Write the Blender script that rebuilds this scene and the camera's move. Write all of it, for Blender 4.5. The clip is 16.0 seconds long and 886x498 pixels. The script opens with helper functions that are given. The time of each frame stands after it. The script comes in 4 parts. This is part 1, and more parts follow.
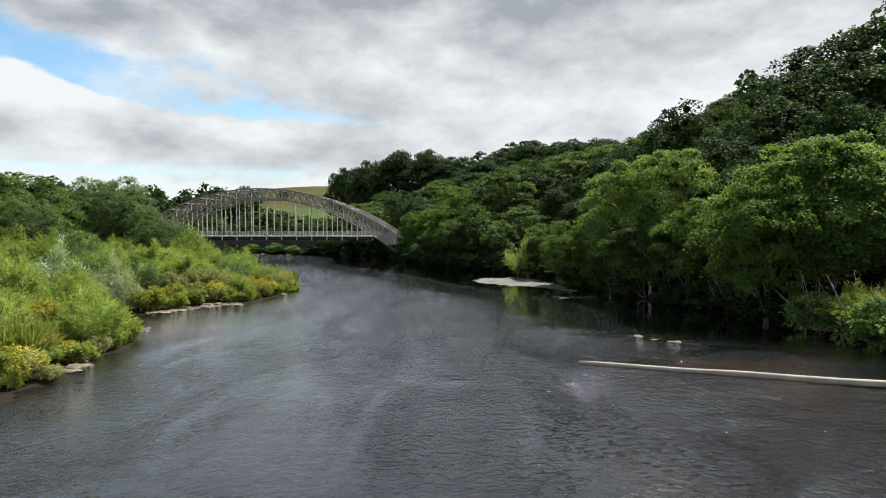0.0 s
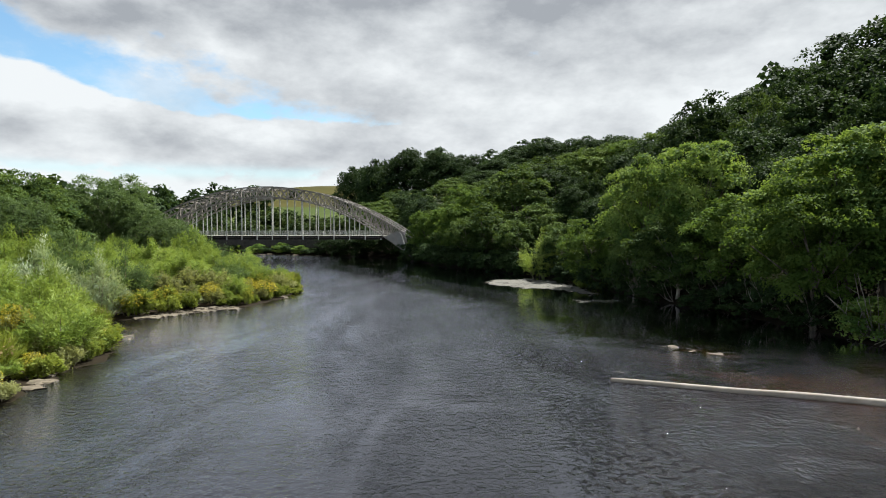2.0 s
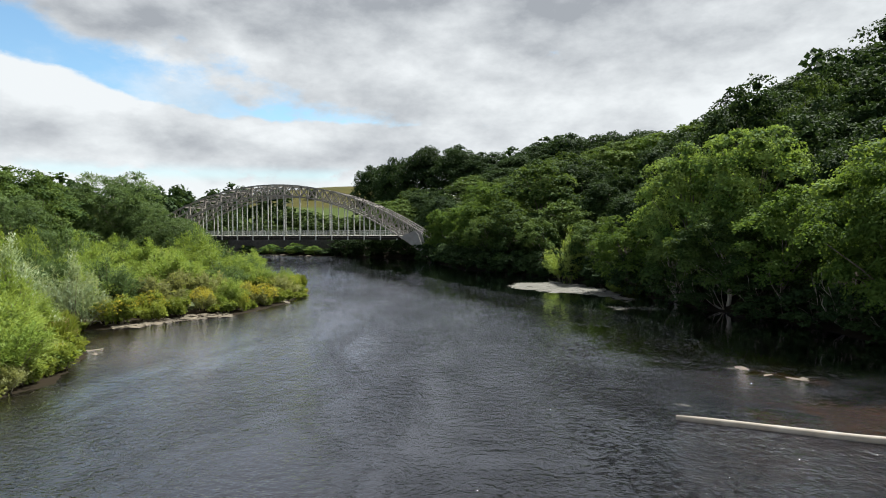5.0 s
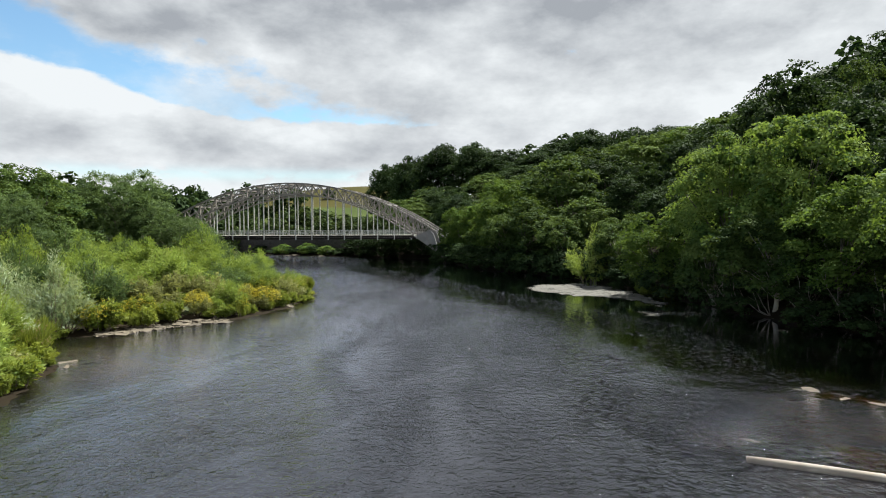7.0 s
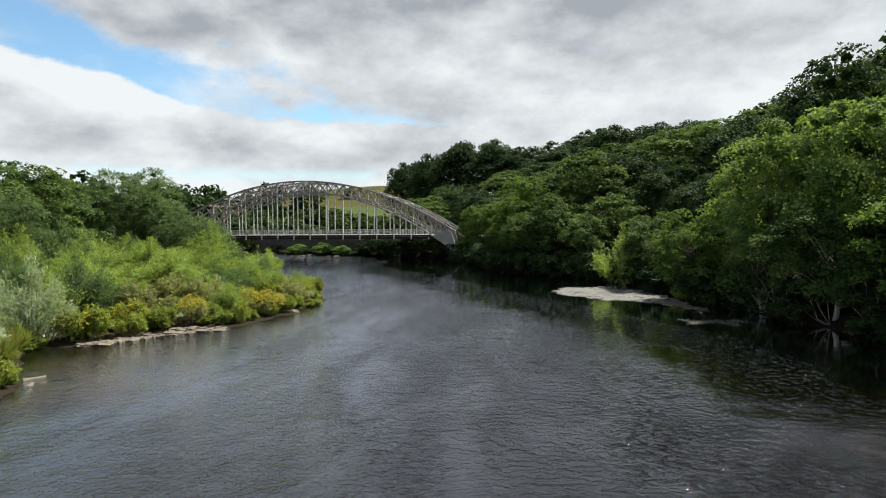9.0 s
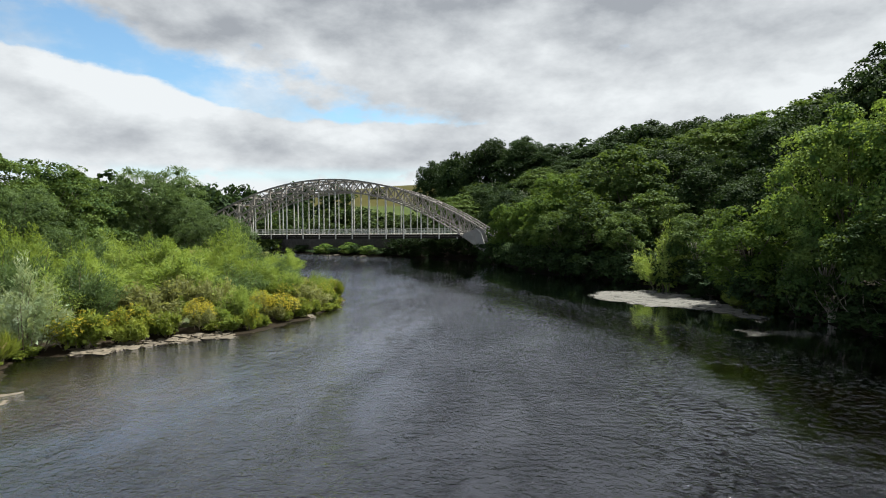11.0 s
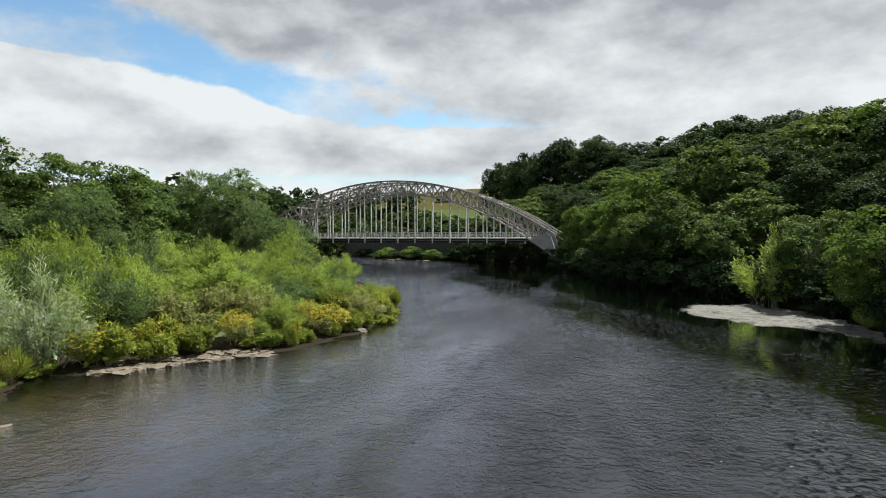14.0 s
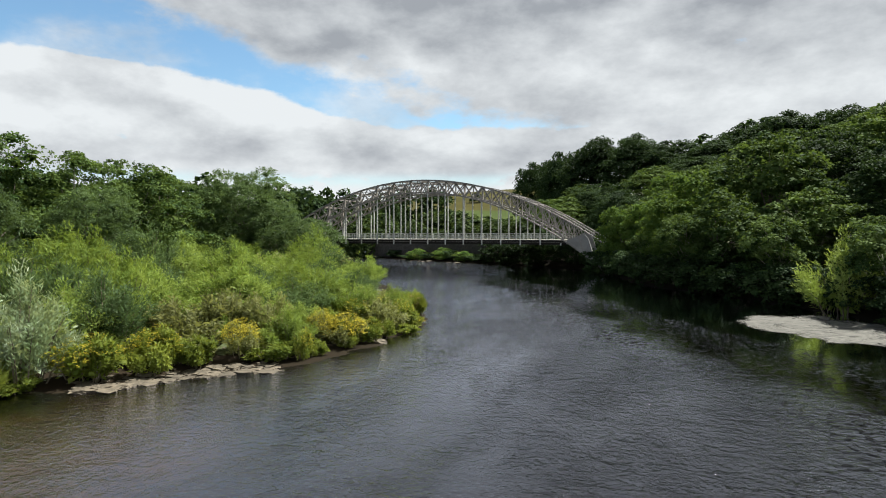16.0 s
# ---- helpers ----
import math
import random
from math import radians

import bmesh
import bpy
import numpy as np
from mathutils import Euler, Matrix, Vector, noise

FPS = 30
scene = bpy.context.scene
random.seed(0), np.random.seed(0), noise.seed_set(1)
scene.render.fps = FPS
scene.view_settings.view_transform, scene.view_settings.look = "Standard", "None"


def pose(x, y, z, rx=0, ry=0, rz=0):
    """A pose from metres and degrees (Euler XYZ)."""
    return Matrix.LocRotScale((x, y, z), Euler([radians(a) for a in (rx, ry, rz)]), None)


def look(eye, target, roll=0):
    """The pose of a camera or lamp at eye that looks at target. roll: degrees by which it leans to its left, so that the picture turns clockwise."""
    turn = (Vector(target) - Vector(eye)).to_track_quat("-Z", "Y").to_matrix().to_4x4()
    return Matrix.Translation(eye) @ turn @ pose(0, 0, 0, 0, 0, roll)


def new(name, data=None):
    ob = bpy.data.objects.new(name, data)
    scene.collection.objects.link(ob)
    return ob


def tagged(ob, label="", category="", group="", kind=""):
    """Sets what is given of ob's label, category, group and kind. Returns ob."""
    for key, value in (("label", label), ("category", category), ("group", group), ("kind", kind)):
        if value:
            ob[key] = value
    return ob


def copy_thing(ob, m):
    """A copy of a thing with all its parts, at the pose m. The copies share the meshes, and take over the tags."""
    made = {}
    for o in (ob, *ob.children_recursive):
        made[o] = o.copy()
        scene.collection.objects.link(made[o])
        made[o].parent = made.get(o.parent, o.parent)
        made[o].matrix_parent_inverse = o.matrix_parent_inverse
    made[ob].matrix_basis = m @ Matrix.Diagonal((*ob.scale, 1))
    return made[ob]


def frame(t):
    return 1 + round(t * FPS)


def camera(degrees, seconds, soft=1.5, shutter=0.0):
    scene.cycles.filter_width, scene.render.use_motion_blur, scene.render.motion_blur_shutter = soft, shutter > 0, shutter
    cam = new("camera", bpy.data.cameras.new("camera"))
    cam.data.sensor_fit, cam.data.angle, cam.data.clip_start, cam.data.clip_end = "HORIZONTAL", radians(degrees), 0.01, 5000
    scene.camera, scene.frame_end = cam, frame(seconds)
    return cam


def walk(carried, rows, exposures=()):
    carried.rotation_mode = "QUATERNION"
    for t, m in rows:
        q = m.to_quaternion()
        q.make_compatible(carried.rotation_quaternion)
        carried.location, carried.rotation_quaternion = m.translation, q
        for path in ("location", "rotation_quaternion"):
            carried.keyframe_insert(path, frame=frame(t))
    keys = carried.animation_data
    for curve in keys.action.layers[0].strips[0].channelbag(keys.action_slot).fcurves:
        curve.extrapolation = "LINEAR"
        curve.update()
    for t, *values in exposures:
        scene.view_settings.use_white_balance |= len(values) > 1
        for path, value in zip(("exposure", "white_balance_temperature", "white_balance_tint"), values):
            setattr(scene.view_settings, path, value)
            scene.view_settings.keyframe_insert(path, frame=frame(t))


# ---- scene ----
cam = camera(73.8, 16.0, soft=1.0)
walk(cam, [
    (0.0, pose(0.00, 0.00, 8.47, 87.49, 0.07, -0.00)),
    (0.5, pose(-0.04, 1.13, 8.43, 87.47, 0.08, 0.23)),
    (1.0, pose(-0.07, 2.26, 8.40, 87.48, 0.09, 0.48)),
    (1.5, pose(-0.07, 3.38, 8.35, 87.48, 0.10, 0.70)),
    (2.0, pose(-0.06, 4.50, 8.30, 87.47, 0.11, 1.00)),
    (2.5, pose(-0.04, 5.62, 8.25, 87.47, 0.13, 1.29)),
    (3.0, pose(-0.01, 6.74, 8.20, 87.48, 0.15, 1.57)),
    (3.5, pose(-0.01, 7.86, 8.14, 87.50, 0.17, 1.86)),
    (4.0, pose(-0.02, 8.99, 8.09, 87.53, 0.19, 2.18)),
    (6.5, pose(-0.03, 14.53, 7.80, 87.53, 0.33, 4.12)),
    (7.0, pose(-0.07, 15.74, 7.76, 87.54, 0.37, 4.55)),
    (7.5, pose(-0.12, 16.95, 7.73, 87.53, 0.41, 5.00)),
    (8.0, pose(-0.17, 18.12, 7.70, 87.52, 0.44, 5.45)),
    (8.5, pose(-0.22, 19.25, 7.67, 87.51, 0.46, 5.93)),
    (9.0, pose(-0.27, 20.35, 7.65, 87.50, 0.48, 6.43)),
    (11.5, pose(-0.69, 25.60, 7.55, 87.52, 0.50, 10.36)),
    (12.0, pose(-0.87, 26.60, 7.53, 87.60, 0.49, 11.52)),
    (12.5, pose(-1.09, 27.60, 7.51, 87.68, 0.48, 12.74)),
    (13.0, pose(-1.33, 28.62, 7.49, 87.75, 0.47, 13.87)),
    (13.5, pose(-1.56, 29.65, 7.48, 87.83, 0.44, 14.81)),
    (14.0, pose(-1.79, 30.68, 7.48, 87.90, 0.40, 15.70)),
    (14.5, pose(-2.01, 31.73, 7.48, 87.95, 0.36, 16.56)),
    (15.0, pose(-2.22, 32.77, 7.48, 87.98, 0.32, 17.46)),
    (15.5, pose(-2.44, 33.81, 7.49, 88.00, 0.27, 18.30)),
    (16.0, pose(-2.64, 34.85, 7.50, 87.99, 0.23, 18.91)),
], exposures=[(0.0, 1.38, 6350.0, 6.5), (9.0, 1.36, 6350.0, 6.5), (16.0, 1.28, 6350.0, 6.5)])

# ---- world, sun ----
SUN_AZ, SUN_EL = radians(43), radians(56)      # azimuth measured from +y towards +x

world = bpy.data.worlds.new("sky")
scene.world = world
world.use_nodes = True
wt = world.node_tree
wt.nodes.clear()


def wn(kind, operation):
    n = wt.nodes.new(kind)
    n.operation = operation
    return n


def wmath(op, a, b=None, c=None):
    n = wn("ShaderNodeMath", operation=op)
    for i, v in enumerate((a, b, c)):
        if v is None:
            continue
        if isinstance(v, (int, float)):
            n.inputs[i].default_value = v
        else:
            wt.links.new(v, n.inputs[i])
    return n.outputs[0]


def wsmooth(v, lo, hi):
    n = wt.nodes.new("ShaderNodeMapRange")
    n.interpolation_type = "SMOOTHSTEP"
    wt.links.new(v, n.inputs[0])
    n.inputs[1].default_value, n.inputs[2].default_value = lo, hi
    return n.outputs[0]


def wnoise(vec, scale, detail, rough, offset):
    m = wt.nodes.new("ShaderNodeMapping")
    wt.links.new(vec, m.inputs[0])
    m.inputs["Location"].default_value = offset
    n = wt.nodes.new("ShaderNodeTexNoise")
    wt.links.new(m.outputs[0], n.inputs["Vector"])
    n.inputs["Scale"].default_value, n.inputs["Detail"].default_value, n.inputs["Roughness"].default_value = scale, detail, rough
    return n.outputs[0]


def wmix(fac, a, b):
    n = wt.nodes.new("ShaderNodeMix")
    n.data_type = "RGBA"
    wt.links.new(fac, n.inputs[0])
    for s, v in ((n.inputs[6], a), (n.inputs[7], b)):
        if isinstance(v, tuple):
            s.default_value = (*v, 1)
        else:
            wt.links.new(v, s)
    return n.outputs[2]


tc = wt.nodes.new("ShaderNodeTexCoord")
sep = wt.nodes.new("ShaderNodeSeparateXYZ")
wt.links.new(tc.outputs["Generated"], sep.inputs[0])
dx, dy, dz = sep.outputs
az = wmath("ARCTAN2", dx, dy)                          # radians, to the right of +y
el = wmath("ARCSINE", dz)
up = wmath("MAXIMUM", dz, 0.0)
inv = wmath("DIVIDE", 1.0, wmath("ADD", up, 0.30))
flat = wt.nodes.new("ShaderNodeCombineXYZ")             # the cloud deck, a plane overhead
wt.links.new(wmath("MULTIPLY", dx, inv), flat.inputs[0])
wt.links.new(wmath("MULTIPLY", dy, inv), flat.inputs[1])
flat = flat.outputs[0]
heap = wt.nodes.new("ShaderNodeCombineXYZ")             # heaped cloud, seen from the side
wt.links.new(wmath("MULTIPLY", dx, 2.0), heap.inputs[0])
wt.links.new(wmath("MULTIPLY", dy, 2.0), heap.inputs[1])
wt.links.new(wmath("MULTIPLY", dz, 3.9), heap.inputs[2])
heap = heap.outputs[0]

sky = wt.nodes.new("ShaderNodeTexSky")
sky.sky_type = "NISHITA"
sky.sun_disc = False
sky.sun_elevation, sky.sun_rotation = SUN_EL, SUN_AZ
sky.air_density, sky.dust_density, sky.ozone_density = 1.0, 0.6, 1.5
skyc = wt.nodes.new("ShaderNodeVectorMath")
skyc.operation = "SCALE"
wt.links.new(sky.outputs[0], skyc.inputs[0])
skyc.inputs["Scale"].default_value = 0.085
tint = wt.nodes.new("ShaderNodeVectorMath")             # clear, slightly cyan summer blue
tint.operation = "MULTIPLY"
wt.links.new(skyc.outputs[0], tint.inputs[0])
tint.inputs[1].default_value = (0.92, 1.06, 1.06)
blue = tint.outputs[0]

big = wnoise(flat, 2.6, 10, 0.58, (3.1, 1.7, 0.4))
fine = wnoise(heap, 3.0, 10, 0.58, (1.3, 5.2, 2.0))
shade_n = wnoise(heap, 1.35, 9, 0.55, (7.7, 2.2, 1.1))
# the long blue opening between the high grey deck and the white bank below it
ragged = wnoise(heap, 2.6, 9, 0.60, (9.1, 0.3, 4.4))
puffs = wnoise(heap, 7.0, 7, 0.55, (2.4, 8.8, 0.9))
bank_top = wmath("ADD", 0.168, wmath("ADD", wmath("MULTIPLY", wsmooth(az, -0.40, -0.68), 0.060), wmath("MULTIPLY", wsmooth(az, -0.60, -0.90), 0.022)))
bank_top = wmath("ADD", bank_top, wmath("ADD", wmath("MULTIPLY", wmath("SUBTRACT", ragged, 0.5), 0.05), wmath("MULTIPLY", wmath("SUBTRACT", puffs, 0.5), 0.030)))
below = wmath("SUBTRACT", bank_top, el)
bank = wsmooth(below, -0.003, 0.007)
deck_low = wmath("ADD", wmath("MULTIPLY", az, -0.22), 0.128)
above = wmath("ADD", wmath("SUBTRACT", el, deck_low), wmath("ADD", wmath("MULTIPLY", wmath("SUBTRACT", ragged, 0.5), 0.22), wmath("MULTIPLY", wmath("SUBTRACT", puffs, 0.5), 0.05)))
deck = wsmooth(above, -0.020, 0.030)
wisp = wmath("MULTIPLY", wsmooth(wmath("ADD", wmath("MULTIPLY", fine, 0.6), wmath("MULTIPLY", ragged, 0.4)), 0.42, 0.66), 0.62)
low_off = wmath("DIVIDE", wmath("SUBTRACT", el, 0.079), 0.010)
low_gap = wmath("MULTIPLY", wmath("POWER", 2.718, wmath("MULTIPLY", wmath("MULTIPLY", low_off, low_off), -1.0)), wsmooth(puffs, 0.44, 0.56))
low_gap = wmath("MULTIPLY", low_gap, wsmooth(az, -0.05, -0.25))
holes = wmath("ADD", wmath("MULTIPLY", big, 0.6), wmath("MULTIPLY", puffs, 0.5))
mask = wmath("MAXIMUM", wmath("MAXIMUM", bank, deck), wisp)
mask = wmath("MULTIPLY", mask, wsmooth(holes, 0.30, 0.42))
mask = wmath("MULTIPLY", mask, wmath("SUBTRACT", 1.0, wmath("MULTIPLY", low_gap, 0.55)))
fine_up = wnoise(heap, 3.0, 10, 0.58, (1.3, 5.2, 2.14))
relief = wmath("SUBTRACT", fine_up, fine)                       # denser cloud above leaves the underside in shade
# cloud brightness: white tops and edges, grey bellies, greyer towards the zenith
grey = wmath("ADD", wmath("MULTIPLY", wsmooth(shade_n, 0.36, 0.66), 0.42), wmath("ADD", wmath("MULTIPLY", wmath("SUBTRACT", fine, 0.46), 1.1), wmath("MULTIPLY", relief, 2.1)))
grey = wmath("ADD", grey, wmath("MULTIPLY", wsmooth(el, 0.17, 0.36), 0.44))
base_off = wmath("DIVIDE", wmath("SUBTRACT", el, wmath("ADD", 0.112, wmath("MULTIPLY", wmath("SUBTRACT", ragged, 0.5), 0.09))), 0.030)
belly = wmath("POWER", 2.718, wmath("MULTIPLY", wmath("MULTIPLY", base_off, base_off), -1.0))
grey = wmath("ADD", grey, wmath("MULTIPLY", wmath("MULTIPLY", belly, wsmooth(az, 0.15, -0.25)), 0.26))
rim_off = wmath("DIVIDE", wmath("SUBTRACT", below, 0.022), 0.028)             # the sunlit upper edge of the bank below the opening
rim = wmath("POWER", 2.718, wmath("MULTIPLY", wmath("MULTIPLY", rim_off, rim_off), -1.0))
grey = wmath("SUBTRACT", grey, wmath("MULTIPLY", wmath("MULTIPLY", rim, wsmooth(az, 0.10, -0.25)), 0.30))
grey = wmath("SUBTRACT", grey, wmath("MULTIPLY", wsmooth(el, 0.095, 0.04), 0.45))
grey = wmath("MAXIMUM", wmath("MINIMUM", grey, 1.0), 0.0)
cloud = wmix(grey, (0.465, 0.47, 0.48), (0.205, 0.213, 0.232))
# clouds near the sun and overhead let more light through
sdot = wt.nodes.new("ShaderNodeVectorMath")
sdot.operation = "DOT_PRODUCT"
wt.links.new(tc.outputs["Generated"], sdot.inputs[0])
sdot.inputs[1].default_value = (math.sin(SUN_AZ) * math.cos(SUN_EL), math.cos(SUN_AZ) * math.cos(SUN_EL), math.sin(SUN_EL))
glow = wmath("ADD", 1.0, wmath("MULTIPLY", wsmooth(sdot.outputs["Value"], 0.85, 1.0), 0.6))
glow = wmath("MULTIPLY", glow, wmath("ADD", 1.0, wmath("MULTIPLY", wsmooth(el, 0.36, 0.66), 0.45)))
glow = wmath("MULTIPLY", glow, wmath("SUBTRACT", 1.0, wmath("MULTIPLY", wsmooth(el, 0.70, 1.0), 0.72)))      # added dimming of the unseen sky overhead, to deepen the shade
lit = wt.nodes.new("ShaderNodeVectorMath")
lit.operation = "SCALE"
wt.links.new(cloud, lit.inputs[0]), wt.links.new(glow, lit.inputs["Scale"])
cloud = lit.outputs[0]
veil = wmix(wsmooth(el, 0.11, 0.0), blue, (0.43, 0.45, 0.475))
whole = wmix(mask, veil, cloud)
bg = wt.nodes.new("ShaderNodeBackground")
wt.links.new(whole, bg.inputs[0])
bg.inputs[1].default_value = 0.758
wo = wt.nodes.new("ShaderNodeOutputWorld")
wt.links.new(bg.outputs[0], wo.inputs[0])

sun_data = bpy.data.lights.new("sun", "SUN")
sun_data.energy, sun_data.angle, sun_data.color = 5.0, radians(0.6), (1.0, 0.96, 0.88)
sun = new("sun", sun_data)
sun.matrix_world = look((60, 60, 90), (60 - math.sin(SUN_AZ) * math.cos(SUN_EL), 60 - math.cos(SUN_AZ) * math.cos(SUN_EL), 90 - math.sin(SUN_EL)))

# ---- materials ----
class Nodes:
    """A short way to write node materials."""

    def __init__(self, name):
        self.mat = bpy.data.materials.new(name)
        self.mat.use_nodes = True
        self.t = self.mat.node_tree
        self.bsdf = self.t.nodes["Principled BSDF"]
        self.out = self.t.nodes["Material Output"]
        self.co = self.t.nodes.new("ShaderNodeTexCoord").outputs["Object"]
        self.geo = self.t.nodes.new("ShaderNodeNewGeometry")

    def put(self, sock, v):
        if isinstance(v, (int, float)):
            sock.default_value = v
        elif isinstance(v, tuple):
            sock.default_value = (*v, 1) if len(v) == 3 and sock.type == "RGBA" else v
        else:
            self.t.links.new(v, sock)

    def noise(self, scale, detail=5, rough=0.6, vec=None, stretch=(1, 1, 1), distort=0.0):
        m = self.t.nodes.new("ShaderNodeMapping")
        self.put(m.inputs[0], vec if vec is not None else self.co)
        m.inputs["Scale"].default_value = stretch
        n = self.t.nodes.new("ShaderNodeTexNoise")
        self.put(n.inputs["Vector"], m.outputs[0])
        self.put(n.inputs["Scale"], scale), self.put(n.inputs["Detail"], detail), self.put(n.inputs["Roughness"], rough)
        self.put(n.inputs["Distortion"], distort)
        return n.outputs[0]

    def math(self, op, a, b=0.0):
        n = self.t.nodes.new("ShaderNodeMath")
        n.operation = op
        self.put(n.inputs[0], a), self.put(n.inputs[1], b)
        return n.outputs[0]

    def smooth(self, v, lo, hi, a=0.0, b=1.0):
        n = self.t.nodes.new("ShaderNodeMapRange")
        n.interpolation_type = "SMOOTHSTEP"
        for i, q in enumerate((v, lo, hi, a, b)):
            self.put(n.inputs[i], q)
        return n.outputs[0]

    def mix(self, fac, a, b):
        n = self.t.nodes.new("ShaderNodeMix")
        n.data_type = "RGBA"
        self.put(n.inputs[0], fac), self.put(n.inputs[6], a), self.put(n.inputs[7], b)
        return n.outputs[2]

    def bump(self, h, strength, dist, normal=None):
        n = self.t.nodes.new("ShaderNodeBump")
        self.put(n.inputs["Strength"], strength), self.put(n.inputs["Distance"], dist), self.put(n.inputs["Height"], h)
        if normal is not None:
            self.put(n.inputs["Normal"], normal)
        return n.outputs[0]

    def set(self, **kw):
        for k, v in kw.items():
            self.put(self.bsdf.inputs[k.replace("_", " ").title().replace("Ior", "IOR")], v)
        return self.mat


LEAF_TONE = 0.86


def leaf_material(name, dark, mid, light, through_light=0.38, gloss=0.75):
    dark, mid, light = (tuple(v * k * LEAF_TONE for v, k in zip(q, (0.93, 1.0, 1.3))) for q in (dark, mid, light))
    m = Nodes(name)
    rnd = m.geo.outputs["Random Per Island"]
    info = m.t.nodes.new("ShaderNodeObjectInfo").outputs["Random"]
    c = m.mix(m.smooth(rnd, 0.0, 0.85), dark, mid)
    c = m.mix(m.smooth(m.noise(0.35, 4), 0.42, 0.66), c, light)
    c = m.mix(m.smooth(info, 0.45, 0.0, 0.0, 0.65), c, tuple(v * 0.55 for v in mid))
    c = m.mix(m.smooth(info, 0.55, 1.0, 0.0, 0.45), c, tuple(v * 1.12 for v in light))
    m.set(base_color=c, roughness=gloss)
    m.bsdf.inputs["Specular IOR Level"].default_value = 0.08
    tr = m.t.nodes.new("ShaderNodeBsdfTranslucent")
    warm = m.mix(0.5, c, tuple(min(1, a * b) for a, b in zip(light, (1.35, 1.3, 0.5))))
    m.put(tr.inputs[0], warm)
    mx = m.t.nodes.new("ShaderNodeMixShader")
    mx.inputs[0].default_value = through_light
    m.t.links.new(m.bsdf.outputs[0], mx.inputs[1]), m.t.links.new(tr.outputs[0], mx.inputs[2])
    m.t.links.new(mx.outputs[0], m.out.inputs[0])
    return m.mat


M_LEAF = leaf_material("broad_leaf", (0.018, 0.036, 0.010), (0.053, 0.096, 0.021), (0.135, 0.182, 0.036), 0.26)
# lit copy of broad_leaf: sun on the near bank is put into its colour
M_LEAF_NEAR = leaf_material("sunlit_bank_leaf", (0.027, 0.056, 0.015), (0.108, 0.192, 0.037), (0.29, 0.365, 0.072), 0.32)
M_LEAF_VALLEY = leaf_material("valley_leaf", (0.018, 0.032, 0.010), (0.042, 0.068, 0.016), (0.085, 0.115, 0.026), 0.25)
M_LEAF_LIGHT = leaf_material("fresh_leaf", (0.06, 0.105, 0.018), (0.10, 0.165, 0.026), (0.145, 0.20, 0.034))
# dark leaf whose low colour also carries canopy and cloud shade
M_LEAF_DARK = leaf_material("dark_shaded_leaf", (0.015, 0.031, 0.010), (0.027, 0.050, 0.013), (0.050, 0.077, 0.020), 0.25)
M_WILLOW = leaf_material("willow_leaf", (0.074, 0.116, 0.018), (0.192, 0.264, 0.040), (0.345, 0.405, 0.084), 0.36, 0.5)
M_WILLOW_DARK = leaf_material("grey_willow_leaf", (0.048, 0.076, 0.025), (0.082, 0.122, 0.035), (0.125, 0.172, 0.05), 0.33, 0.5)
M_SILVER = leaf_material("silver_willow_leaf", (0.09, 0.15, 0.045), (0.25, 0.32, 0.13), (0.74, 0.76, 0.50), 0.25, 0.4)
M_OLIVE = leaf_material("olive_leaf", (0.12, 0.13, 0.034), (0.225, 0.225, 0.068), (0.34, 0.33, 0.12), 0.4, 0.55)
M_HERB = leaf_material("herb_leaf", (0.085, 0.125, 0.018), (0.165, 0.205, 0.028), (0.26, 0.275, 0.04), 0.40, 0.5)
M_FLOWER = leaf_material("yellow_flower", (0.32, 0.25, 0.02), (0.44, 0.35, 0.025), (0.50, 0.41, 0.05), 0.3, 0.6)
M_RUST = leaf_material("seed_head", (0.22, 0.15, 0.05), (0.30, 0.21, 0.08), (0.36, 0.28, 0.12), 0.3, 0.7)


def bark(name, a, b):
    m = Nodes(name)
    n = m.noise(3, 6, 0.65, stretch=(1, 1, 0.25))
    m.set(base_color=m.mix(m.smooth(n, 0.35, 0.65), a, b), roughness=0.9, normal=m.bump(n, 0.6, 0.05))
    return m.mat


M_BARK = bark("grey_bark", (0.05, 0.04, 0.03), (0.15, 0.13, 0.10))
M_PALE_BARK = bark("pale_bark", (0.16, 0.14, 0.11), (0.38, 0.35, 0.29))
M_GREY_STEM = bark("grey_stem", (0.10, 0.085, 0.065), (0.24, 0.215, 0.175))
M_TWIG = bark("twig", (0.08, 0.06, 0.04), (0.19, 0.16, 0.11))


def ground_material():
    m = Nodes("bank_grass_soil")
    n, f = m.noise(0.12, 6), m.noise(2.2, 6, 0.7)
    c = m.mix(m.smooth(n, 0.4, 0.62), (0.030, 0.046, 0.012), (0.055, 0.068, 0.019))
    c = m.mix(m.smooth(f, 0.52, 0.7), c, (0.07, 0.055, 0.035))
    m.set(base_color=c, roughness=0.95, normal=m.bump(f, 0.8, 0.15))
    return m.mat


def bed_material():
    m = Nodes("river_gravel")
    n, f = m.noise(0.25, 6), m.noise(3.0, 7, 0.7)
    c = m.mix(m.smooth(n, 0.38, 0.62), (0.055, 0.042, 0.026), (0.105, 0.08, 0.05))
    c = m.mix(m.smooth(f, 0.5, 0.7), c, (0.17, 0.14, 0.10))
    m.set(base_color=c, roughness=0.9, normal=m.bump(f, 0.7, 0.1))
    return m.mat


